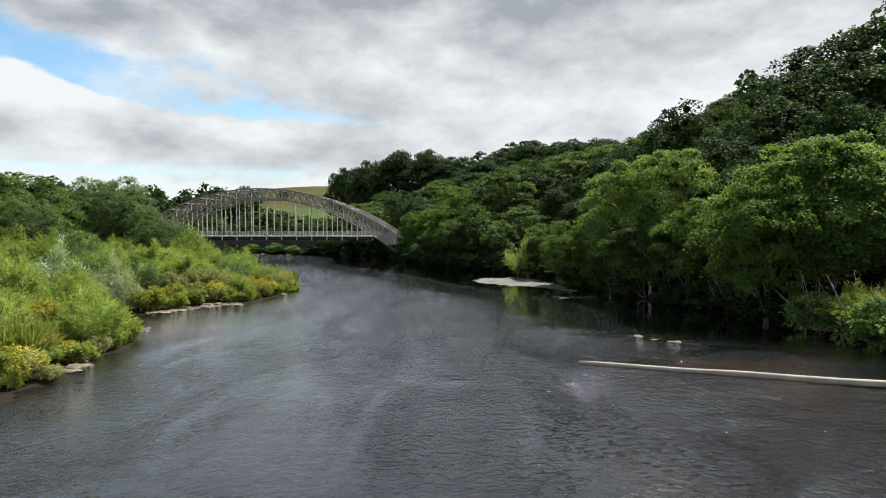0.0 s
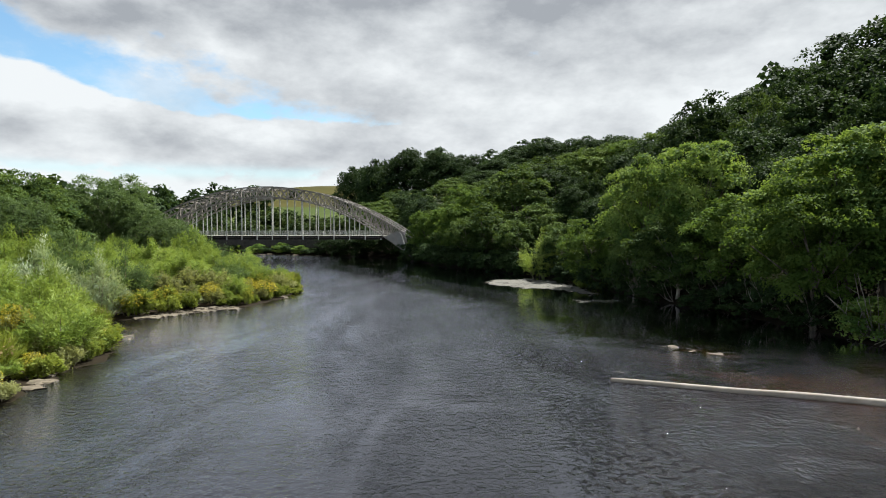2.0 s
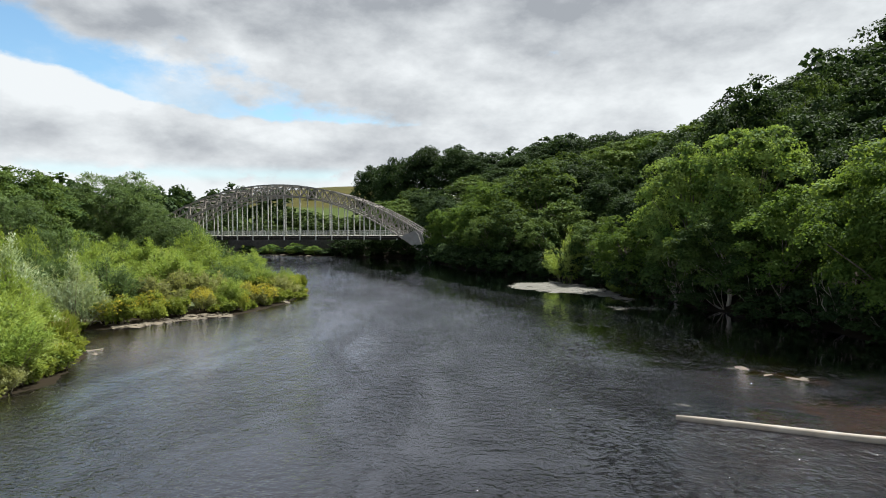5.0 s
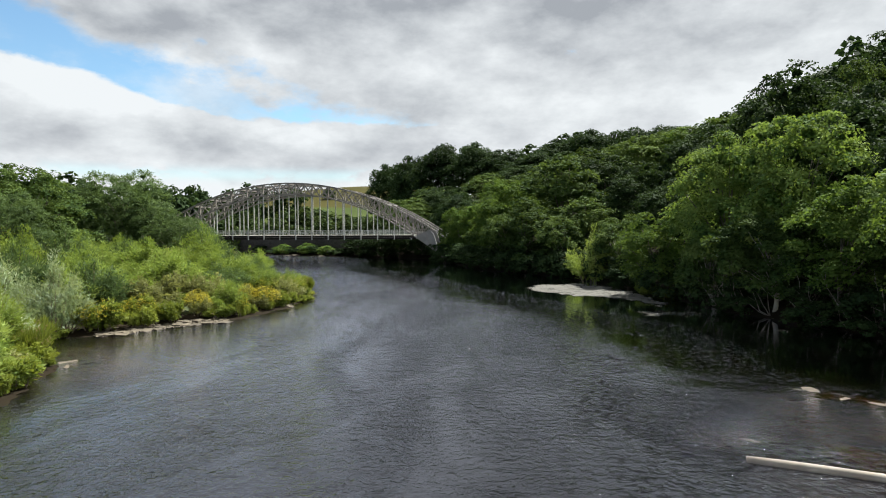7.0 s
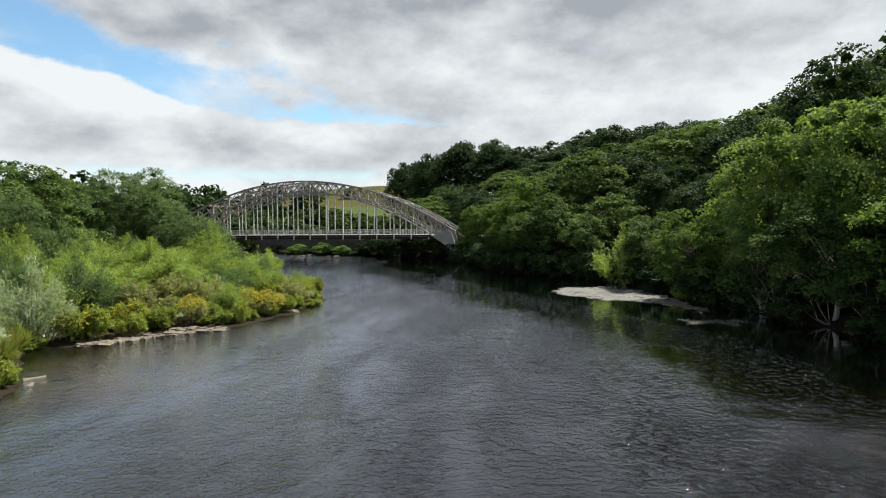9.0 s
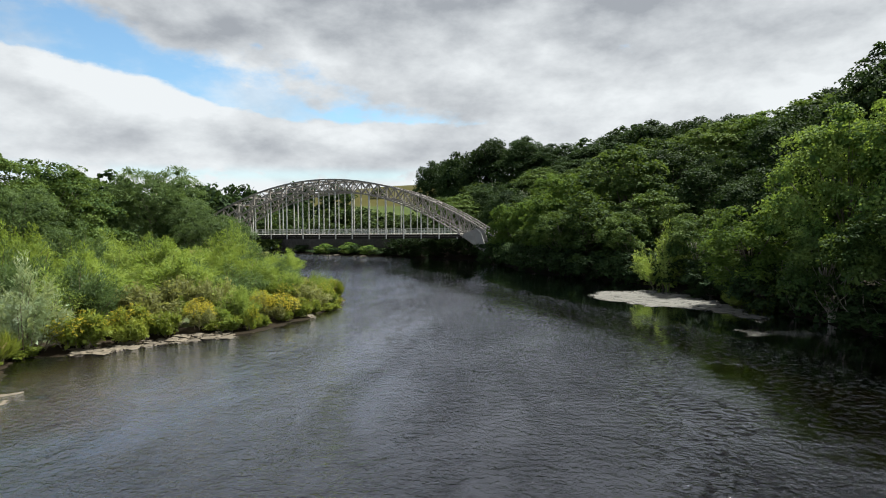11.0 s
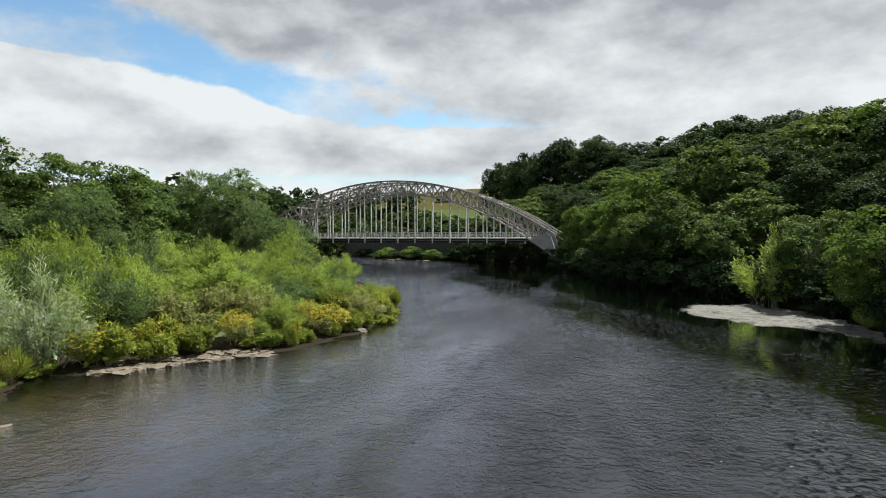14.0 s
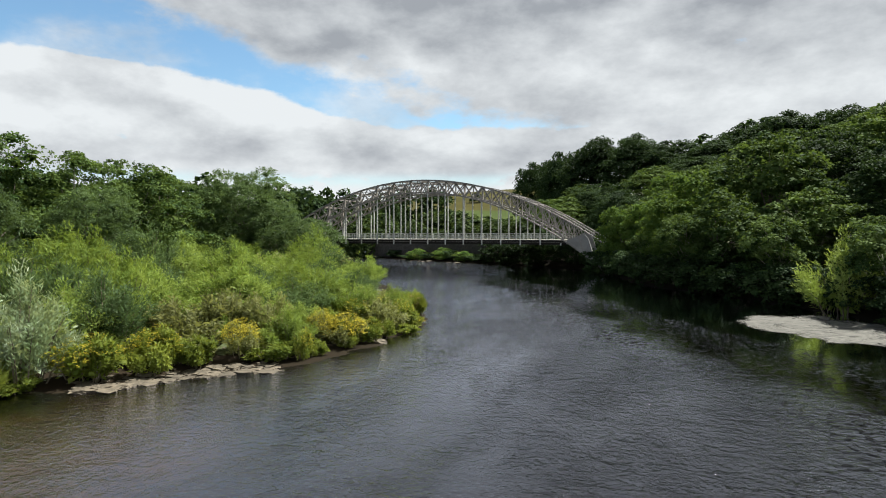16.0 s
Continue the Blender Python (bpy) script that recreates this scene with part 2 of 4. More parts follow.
def field_material(name, a, b, d):
    m = Nodes(name)
    n, f = m.noise(0.02, 5), m.noise(0.16, 6, 0.7)
    c = m.mix(m.smooth(n, 0.38, 0.62), a, b)
    c = m.mix(m.smooth(f, 0.55, 0.75), c, d)
    m.set(base_color=c, roughness=0.95)
    m.bsdf.inputs["Specular IOR Level"].default_value = 0.08
    return m.mat


M_GROUND, M_BED = ground_material(), bed_material()
# earth and mud; under the right-bank trees its dark tone carries their shade
M_EARTH = field_material("shade_dark_earth_and_mud", (0.013, 0.010, 0.006), (0.022, 0.016, 0.010), (0.010, 0.012, 0.005))
# dry grass darkened in its base colour for the cloud shadow on the hill
M_HAY = field_material("dry_hill_grass", (0.036, 0.033, 0.006), (0.050, 0.044, 0.008), (0.024, 0.028, 0.006))
M_FIELD = field_material("mown_field", (0.034, 0.050, 0.010), (0.048, 0.066, 0.013), (0.026, 0.036, 0.009))


def stone_material(name, a, b, d):
    m = Nodes(name)
    info = m.t.nodes.new("ShaderNodeObjectInfo").outputs["Random"]
    n, f = m.noise(1.6, 6, 0.65), m.noise(9, 6, 0.7)
    c = m.mix(m.smooth(n, 0.35, 0.65), a, b)
    c = m.mix(m.math("MULTIPLY", info, 0.6), c, d)
    m.set(base_color=c, roughness=0.85, normal=m.bump(f, 0.6, 0.03))
    return m.mat


M_STONE = stone_material("river_stone", (0.066, 0.053, 0.036), (0.145, 0.118, 0.083), (0.045, 0.036, 0.025))
M_WET_STONE = stone_material("wet_river_stone", (0.05, 0.035, 0.02), (0.10, 0.075, 0.045), (0.04, 0.03, 0.02))
M_WALL_STONE = stone_material("sooty_masonry", (0.035, 0.032, 0.029), (0.065, 0.06, 0.053), (0.028, 0.028, 0.023))


def iron(name, a, b, rust, rough=0.55):
    m = Nodes(name)
    n, f = m.noise(0.5, 6, 0.65), m.noise(5, 6, 0.7)
    c = m.mix(m.smooth(n, 0.36, 0.64), a, b)
    c = m.mix(m.smooth(f, 0.58, 0.74), c, rust)
    m.set(base_color=c, roughness=rough, normal=m.bump(f, 0.3, 0.01))
    return m.mat


M_IRON = iron("weathered_grey_paint", (0.14, 0.125, 0.113), (0.21, 0.19, 0.172), (0.10, 0.072, 0.052))
M_HANGER = iron("pale_grey_paint", (0.33, 0.33, 0.315), (0.42, 0.42, 0.395), (0.25, 0.22, 0.18))
M_GIRDER = iron("dark_girder_paint", (0.010, 0.0095, 0.009), (0.02, 0.018, 0.016), (0.025, 0.018, 0.012), 0.95)
M_GIRDER.node_tree.nodes["Principled BSDF"].inputs["Specular IOR Level"].default_value = 0.1
M_PLATE = iron("plate_grey_paint", (0.17, 0.165, 0.158), (0.23, 0.225, 0.215), (0.13, 0.105, 0.085))
M_RAIL = iron("pale_rail_paint", (0.36, 0.38, 0.36), (0.46, 0.47, 0.44), (0.32, 0.29, 0.25))
M_DECK = field_material("deck_gravel", (0.20, 0.19, 0.17), (0.26, 0.25, 0.22), (0.15, 0.14, 0.12))


def pole_material():
    m = Nodes("bleached_wood")
    n, f = m.noise(0.7, 6, 0.6), m.noise(7, 6, 0.7, stretch=(0.15, 1, 1))
    c = m.mix(m.smooth(n, 0.35, 0.65), (0.17, 0.145, 0.115), (0.27, 0.24, 0.20))
    c = m.mix(m.smooth(f, 0.5, 0.72), c, (0.24, 0.19, 0.14))
    m.set(base_color=c, roughness=0.75, normal=m.bump(f, 0.5, 0.015))
    return m.mat


M_POLE = pole_material()


def water_material():
    m = Nodes("peaty_river_water")
    flow = (0.75, 1.0, 1.0)
    calm = m.noise(0.045, 4, 0.55, stretch=(1.5, 0.7, 1), distort=0.6)
    streak = m.noise(0.16, 5, 0.6, stretch=(1.3, 0.5, 1), distort=1.2)
    swell = m.noise(0.5, 3, 0.5, stretch=flow, distort=0.8)
    rip = m.noise(1.25, 4, 0.62, stretch=flow, distort=0.7)
    fine = m.noise(3.6, 3, 0.6, stretch=(0.95, 1.0, 1.0), distort=0.2)
    micro = m.noise(13.0, 3, 0.65, stretch=flow)
    sx = m.t.nodes.new("ShaderNodeSeparateXYZ")
    m.put(sx.inputs[0], m.co)
    px_, py_ = sx.outputs[0], sx.outputs[1]
    # still water in the lee of the right bank, and a riffle below the bridge
    edge = m.math("ADD", px_, m.math("ADD", m.math("MULTIPLY", m.math("MAXIMUM", m.math("SUBTRACT", py_, 60.0), 0.0), 0.60), m.math("MULTIPLY", m.math("SUBTRACT", streak, 0.5), 9.0)))
    behind = m.math("ADD", py_, m.math("MULTIPLY", px_, 0.37))
    lee = m.math("MULTIPLY", m.smooth(edge, 0.0, 10.0), m.smooth(behind, 42.0, 53.0))
    riffle = m.math("MULTIPLY", m.smooth(py_, 108.0, 122.0), m.smooth(px_, -22.0, -34.0))
    amp = m.smooth(m.math("ADD", m.math("MULTIPLY", calm, 0.5), m.math("MULTIPLY", streak, 0.5)), 0.36, 0.64, 0.20, 0.78)
    chop = m.math("MULTIPLY", m.smooth(edge, 4.0, 13.0), m.smooth(m.noise(0.22, 5, 0.65, stretch=(0.7, 1.0, 1.0), distort=1.0), 0.38, 0.62))     # wind-ruffled run along the far half
    amp = m.math("ADD", amp, m.math("MULTIPLY", chop, 1.9))
    amp = m.math("MULTIPLY", amp, m.math("SUBTRACT", 1.0, m.math("MULTIPLY", lee, 0.98)))
    # clear over the shallows, brown and dark with peat over the deep water
    sx1 = m.math("DIVIDE", m.math("ADD", px_, 22.0), 7.0)
    sy1 = m.math("DIVIDE", m.math("SUBTRACT", py_, 49.0), 9.0)
    sx2 = m.math("DIVIDE", m.math("SUBTRACT", px_, 18.0), 8.0)
    sy2 = m.math("DIVIDE", m.math("SUBTRACT", py_, 38.0), 6.5)
    r1 = m.math("ADD", m.math("MULTIPLY", sx1, sx1), m.math("MULTIPLY", sy1, sy1))
    r2 = m.math("ADD", m.math("MULTIPLY", sx2, sx2), m.math("MULTIPLY", sy2, sy2))
    sx3 = m.math("DIVIDE", m.math("SUBTRACT", px_, 21.0), 7.0)
    sy3 = m.math("DIVIDE", m.math("SUBTRACT", py_, 28.0), 4.5)
    r3 = m.math("ADD", m.math("MULTIPLY", sx3, sx3), m.math("MULTIPLY", sy3, sy3))
    still = m.smooth(m.math("MINIMUM", r1, r2), 1.2, 0.3)
    shoal = m.smooth(m.math("ADD", m.math("MINIMUM", m.math("MINIMUM", r1, r2), r3), m.math("MULTIPLY", m.math("SUBTRACT", streak, 0.5), 1.6)), 1.2, 0.3)
    amp = m.math("MULTIPLY", amp, m.math("SUBTRACT", 1.0, m.math("MULTIPLY", still, 0.20)))
    amp = m.math("ADD", amp, m.math("MULTIPLY", riffle, 1.2))
    h = m.math("ADD", m.math("ADD", m.math("MULTIPLY", swell, 0.24), m.math("MULTIPLY", micro, 0.055)), m.math("ADD", m.math("MULTIPLY", rip, 0.42), m.math("MULTIPLY", fine, 0.38)))
    # scattered wavelets that catch the sky on the dark water
    crest = m.math("MAXIMUM", m.math("SUBTRACT", m.noise(3.4, 4, 0.62, stretch=(0.75, 1.0, 1.0), distort=0.4), 0.54), 0.0)
    patch = m.math("MULTIPLY", m.smooth(m.noise(0.20, 5, 0.6, stretch=(1.0, 0.7, 1.0), distort=0.8), 0.36, 0.58), m.math("MULTIPLY", m.smooth(edge, 1.0, 7.0), m.math("MAXIMUM", m.smooth(edge, 17.0, 10.0), m.smooth(behind, 53.0, 42.0))))
    crest = m.math("MULTIPLY", crest, m.math("MULTIPLY", patch, 2.2))
    nrm = m.bump(m.math("ADD", m.math("MULTIPLY", m.math("SUBTRACT", h, 0.54), amp), crest), 1.0, 0.42)
    gl = m.t.nodes.new("ShaderNodeBsdfGlossy")
    gl.inputs["Roughness"].default_value = 0.035
    gl.inputs["Color"].default_value = (0.89, 0.91, 1.0, 1)
    tp = m.t.nodes.new("ShaderNodeBsdfTransparent")
    m.put(tp.inputs[0], m.mix(shoal, (0.10, 0.072, 0.045), (0.42, 0.29, 0.12)))
    fr = m.t.nodes.new("ShaderNodeFresnel")
    fr.inputs[0].default_value = 1.38
    m.put(gl.inputs["Normal"], nrm), m.put(fr.inputs["Normal"], nrm)
    mx = m.t.nodes.new("ShaderNodeMixShader")
    m.put(mx.inputs[0], m.math("MINIMUM", m.math("MULTIPLY", fr.outputs[0], 2.2), 1.0))
    m.t.links.new(tp.outputs[0], mx.inputs[1]), m.t.links.new(gl.outputs[0], mx.inputs[2])
    m.t.links.new(mx.outputs[0], m.out.inputs[0])
    return m.mat


def foam_material(name, most):
    m = Nodes(name)
    n = m.noise(0.5, 7, 0.65, stretch=(1, 0.6, 1), distort=1.5)
    f = m.noise(3.0, 6, 0.7, distort=0.8)
    rim_ = m.t.nodes.new("ShaderNodeAttribute")
    rim_.attribute_name = "inward"
    swirl = m.noise(0.9, 5, 0.6, stretch=(0.45, 1.6, 1), distort=3.2)
    body = m.math("ADD", m.math("MULTIPLY", n, 0.6), m.math("ADD", m.math("MULTIPLY", f, 0.2), m.math("MULTIPLY", swirl, 0.4)))
    body = m.math("SUBTRACT", body, m.math("MULTIPLY", m.math("SUBTRACT", 1.0, rim_.outputs["Fac"]), 0.34))
    m.set(base_color=m.mix(m.smooth(m.math("ADD", m.math("MULTIPLY", f, 0.4), m.math("MULTIPLY", swirl, 0.6)), 0.38, 0.62), (0.042, 0.040, 0.034), (0.135, 0.128, 0.112)), roughness=0.9,
          alpha=m.smooth(body, 0.34, 0.60, 0.0, most))
    return m.mat


M_WATER, M_FOAM, M_FOAM_THIN = water_material(), foam_material("river_foam", 0.9), foam_material("thin_river_foam", 0.42)

# ---- helpers for meshes ----
rng = np.random.default_rng(7)


def mesh_from(name, verts, faces, mats, smooth=False):
    me = bpy.data.meshes.new(name)
    me.from_pydata([tuple(v) for v in verts], [], [tuple(f) for f in faces])
    for m in mats if isinstance(mats, (list, tuple)) else [mats]:
        me.materials.append(m)
    if smooth:
        me.shade_smooth()
    me.update()
    return me


def quad_mesh(name, quads, mat):
    """One mesh of loose quads: an array of n x 4 x 3."""
    n = len(quads)
    me = bpy.data.meshes.new(name)
    me.vertices.add(n * 4), me.loops.add(n * 4), me.polygons.add(n)
    me.vertices.foreach_set("co", np.ascontiguousarray(quads, dtype=np.float32).ravel())
    me.loops.foreach_set("vertex_index", np.arange(n * 4, dtype=np.int32))
    me.polygons.foreach_set("loop_start", np.arange(0, n * 4, 4, dtype=np.int32))
    me.materials.append(mat)
    me.update(calc_edges=True)
    return me


def part(name, data, parent, label="", m=None):
    """Links a mesh (or a bmesh) as one object under a thing."""
    ob = new(name, data)
    ob.parent = parent
    if m is not None:
        ob.matrix_basis = m
    return tagged(ob, label)


def bm_mesh(name, bm, mat):
    me = bpy.data.meshes.new(name)
    bm.to_mesh(me)
    bm.free()
    me.materials.append(mat)
    return me


def box_data(name, mat, size, bevel=0.0):
    bm = bmesh.new()
    bmesh.ops.create_cube(bm, size=1)
    bmesh.ops.scale(bm, vec=size, verts=bm.verts)
    if bevel:
        bmesh.ops.bevel(bm, geom=bm.edges, offset=bevel, segments=1, affect="EDGES")
    return bm_mesh(name, bm, mat)


def bar_between(a, b, w, h):
    """The pose that lays a unit box along a-b with width w and height h."""
    a, b = Vector(a), Vector(b)
    d = b - a
    q = d.to_track_quat("X", "Z")
    return Matrix.LocRotScale((a + b) / 2, q, (d.length, w, h))


def tube(path, radii, sides=8):
    """Verts and faces of a tapered tube along a path, with closed ends."""
    vs, fs = [], []
    for i, (p, r) in enumerate(zip(path, radii)):
        p = Vector(p)
        d = Vector(path[min(i + 1, len(path) - 1)]) - Vector(path[max(i - 1, 0)])
        q = d.to_track_quat("Z", "X")
        for k in range(sides):
            a = 2 * math.pi * k / sides
            vs.append(p + q @ Vector((math.cos(a) * r, math.sin(a) * r, 0)))
    for i in range(len(path) - 1):
        for k in range(sides):
            k2 = (k + 1) % sides
            fs.append((i * sides + k, i * sides + k2, (i + 1) * sides + k2, (i + 1) * sides + k))
    fs.append(tuple(range(sides))[::-1])
    fs.append(tuple((len(path) - 1) * sides + k for k in range(sides)))
    return vs, fs


def add_tubes(tubes):
    vs, fs = [], []
    for v, f in tubes:
        o = len(vs)
        vs += v
        fs += [tuple(i + o for i in q) for q in f]
    return vs, fs


# ---- the land: one sheet with the river cut into it ----
LEFT_SHORE = [(-20, -80), (-20.5, 10), (-20.9, 28), (-21.4, 34), (-21.6, 40), (-23.8, 46), (-27.5, 50), (-30.2, 53.5), (-27, 55.5),
              (-24.5, 58.6), (-21.2, 61.3), (-19.4, 67), (-18.6, 73), (-19.2, 79), (-25, 92), (-35, 106), (-50, 120), (-63, 138), (-74, 152), (-96, 190), (-150, 300), (-420, 520)]
RIGHT_SHORE = [(-400, 548), (-128, 318), (-78, 205), (-66, 172), (-50, 160), (-38, 155), (-26, 150), (-13, 145), (-7.5, 134), (-4.5, 121), (0, 112.5), (7, 105), (13, 95),
               (17, 85), (19, 76), (21, 67), (25.5, 58), (28, 47), (30, 38), (30.5, 28), (31, 10), (32, -80)]
RIVER = np.array(LEFT_SHORE + RIGHT_SHORE, dtype=float)


def river_distance(x, y):
    """Distance to the river's edge, below 0 in the river."""
    p = np.stack([x, y], -1)
    best, inside = np.full(x.shape, 1e9), np.zeros(x.shape, bool)
    for a, b in zip(RIVER, np.roll(RIVER, -1, 0)):
        d = b - a
        s = np.clip(((p - a) @ d) / (d @ d), 0, 1)
        best = np.minimum(best, np.hypot(*np.moveaxis(p - a - s[..., None] * d, -1, 0)))
        cross = ((a[1] > y) != (b[1] > y)) & (x < (b[0] - a[0]) * (y - a[1]) / (b[1] - a[1] + 1e-12) + a[0])
        inside ^= cross
    return np.where(inside, -best, best)


def wobble(x, y, s, k):
    return (np.sin(x * s + 1.3 * k) * np.cos(y * s * 0.83 - 0.7 * k) + 0.6 * np.sin(x * s * 2.3 - y * s * 1.7 + k)) / 1.6


def step(v, lo, hi):
    t = np.clip((v - lo) / (hi - lo), 0, 1)
    return t * t * (3 - 2 * t)


def land(x, y):
    x, y = np.asarray(x, float), np.asarray(y, float)
    sd = river_distance(x, y)
    sd = sd + (0.55 * wobble(x, y, 0.95, 5) + 0.35 * wobble(x, y, 2.1, 6)) * step(12 - np.abs(sd), 0, 8)
    out = np.maximum(sd, 0)
    right = step(x + 0.0 * y, -14, -6) * step(175 - y, 0, 20) + step(x - (y - 160) * 0.0, -60, 10) * step(y, 155, 185)
    right = np.clip(right, 0, 1)
    lh = 0.9 * step(out, 0, 5) + 0.9 * step(out, 8, 60)
    rh = 1.4 * step(out, 0, 3) + 2.8 * step(out, 4, 14) + 15 * step(out, 8, 62) + 20 * step(out, 60, 220)
    h = lh * (1 - right) + rh * right
    # the far valley side behind the bridge
    far = step(y + 0.25 * (x + 60), 158, 205) * step(-x, -40, 20)
    h = np.maximum(h, far * (6 + 0.035 * np.maximum(y - 190, 0)) * step(out, 2, 40))
    hill = 23 * np.exp(-(((x + 165) / 150) ** 2 + ((y - 760) / 260) ** 2)) + 10 * step(y, 500, 900)
    h = h + hill * step(y, 300, 620)
    h = h + 0.25 * wobble(x, y, 0.21, 1) * step(out, 3, 12) + 0.12 * wobble(x, y, 0.9, 2) * step(out, 0, 4)
    bed = -0.12 * step(-sd, 0, 1.6) - 1.5 * step(-sd, 0.6, 9) + 0.10 * wobble(x, y, 0.8, 3) * step(-sd, 0, 4)
    return np.where(sd > 0, np.maximum(h, 0.06 * np.minimum(out, 2)), bed)


def axis(lo, hi, stepsize, far_lo, far_hi):
    core = list(np.arange(lo, hi + 1e-6, stepsize))
    d, v = stepsize, core[-1]
    while v < far_hi:
        d *= 1.18
        v += d
        core.append(v)
    d, v = stepsize, core[0]
    while v > far_lo:
        d *= 1.18
        v -= d
        core.insert(0, v)
    return np.array(core)


def finer(ax, lo, hi, k):
    """Splits the cells of an axis between lo and hi into k."""
    out = [ax[0]]
    for p, q in zip(ax, ax[1:]):
        n = k if lo <= (p + q) / 2 <= hi else 1
        out += [p + (q - p) * (i + 1) / n for i in range(n)]
    return np.array(out)


gx, gy = finer(axis(-100, 70, 1.25, -2600, 2600), -35, -15, 4), finer(axis(-25, 190, 1.25, -900, 3800), 24, 84, 4)
GX, GY = np.meshgrid(gx, gy)
GZ = land(GX, GY)
nxg, nyg = len(gx), len(gy)
gverts = np.stack([GX, GY, GZ], -1).reshape(-1, 3)
idx = np.arange(nxg * nyg).reshape(nyg, nxg)
gfaces = np.stack([idx[:-1, :-1], idx[:-1, 1:], idx[1:, 1:], idx[1:, :-1]], -1).reshape(-1, 4)
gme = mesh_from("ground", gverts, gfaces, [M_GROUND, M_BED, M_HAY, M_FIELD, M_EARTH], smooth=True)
cen = gverts[gfaces].mean(1)
kind_i = np.zeros(len(cen), np.int32)
kind_i[cen[:, 2] < -0.06] = 1
kind_i[(cen[:, 1] > 520)] = 2
kind_i[(cen[:, 1] > 250) & (cen[:, 1] < 520) & (cen[:, 0] < 20)] = 3
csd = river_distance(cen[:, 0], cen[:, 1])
# right and far banks: the earth's tone holds the shade under the trees
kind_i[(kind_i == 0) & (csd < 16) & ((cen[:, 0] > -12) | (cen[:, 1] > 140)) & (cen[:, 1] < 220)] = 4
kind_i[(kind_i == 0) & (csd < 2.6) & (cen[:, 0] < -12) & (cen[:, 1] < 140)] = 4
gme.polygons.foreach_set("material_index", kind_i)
tagged(new("ground", gme), "grassy river banks, wooded slope, and dry hill fields behind", "ground", kind="structure")

# water
wx, wy = axis(-110, 50, 4, -700, 60), axis(-60, 200, 4, -90, 700)
WX, WY = np.meshgrid(wx, wy)
wverts = np.stack([WX, WY, np.zeros_like(WX)], -1).reshape(-1, 3)
widx = np.arange(len(wx) * len(wy)).reshape(len(wy), len(wx))
wfaces = np.stack([widx[:-1, :-1], widx[:-1, 1:], widx[1:, 1:], widx[1:, :-1]], -1).reshape(-1, 4)
keep = (river_distance(*np.moveaxis(wverts[wfaces].mean(1)[:, :2], -1, 0)) < 9)
wob = new("water", mesh_from("water", wverts, wfaces[keep], M_WATER, smooth=True))
tagged(wob, "dark peaty rippled river water reflecting grey sky", "river", kind="structure")

# ---- the bridge: three lattice arch ribs with a hung deck ----
B_O = Vector((-56.82, 142.42, 0))          # foot of the first hanger of the front rib
B_TH = radians(-3.76)
B_U, B_V = Vector((math.cos(B_TH), math.sin(B_TH), 0)), Vector((-math.sin(B_TH), math.cos(B_TH), 0))
PITCH, MID_U, HALF = 3.66, 12.81, 35.6
RIBS = (0.0, 5.2, 10.4)


def bp(u, v, z):
    return B_O + B_U * u + B_V * v + Vector((0, 0, z))


def upper(u):
    return 16.75 - 0.0099 * (u - MID_U) ** 2


def lower(u):
    return 14.40 - 0.01165 * (u - MID_U) ** 2


bridge = tagged(new("arch_bridge"), "grey lattice iron tied arch bridge with hung deck over the river", "bridge")
bridge.location = bp(MID_U, 5.2, 0)
B_INV = Matrix.Translation(-bridge.location)
unit_iron, unit_hanger, unit_girder, unit_rail = (box_data(n, m, (1, 1, 1)) for n, m in
    (("iron_bar", M_IRON), ("hanger_bar", M_HANGER), ("girder_bar", M_GIRDER), ("rail_bar", M_RAIL)))


def bridge_bar(name, data, a, b, w, h, parent=None, label=""):
    ob = part(name, data, parent or bridge, label, (B_INV if parent is None else Matrix()) @ bar_between(a, b, w, h))
    return ob


def ribbon(fn, v, u0, u1, n, width, depth):
    """A curved flange plate that follows fn."""
    vs, fs = [], []
    for i in range(n + 1):
        u = u0 + (u1 - u0) * i / n
        for dv, dzz in ((-width / 2, -depth / 2), (width / 2, -depth / 2), (width / 2, depth / 2), (-width / 2, depth / 2)):
            vs.append(bp(u, v + dv, fn(u) + dzz) - bridge.location)
    for i in range(n):
        for k in range(4):
            k2 = (k + 1) % 4
            fs.append((i * 4 + k, i * 4 + k2, i * 4 + 4 + k2, i * 4 + 4 + k))
    fs += [(3, 2, 1, 0), tuple(n * 4 + k for k in range(4))]
    return vs, fs


def ibar(rib, name, a, b, w, h, data=None):
    ob = part(name, data or unit_iron, rib, "", Matrix.Translation(-bridge.location) @ bar_between(a, b, w, h))
    return ob


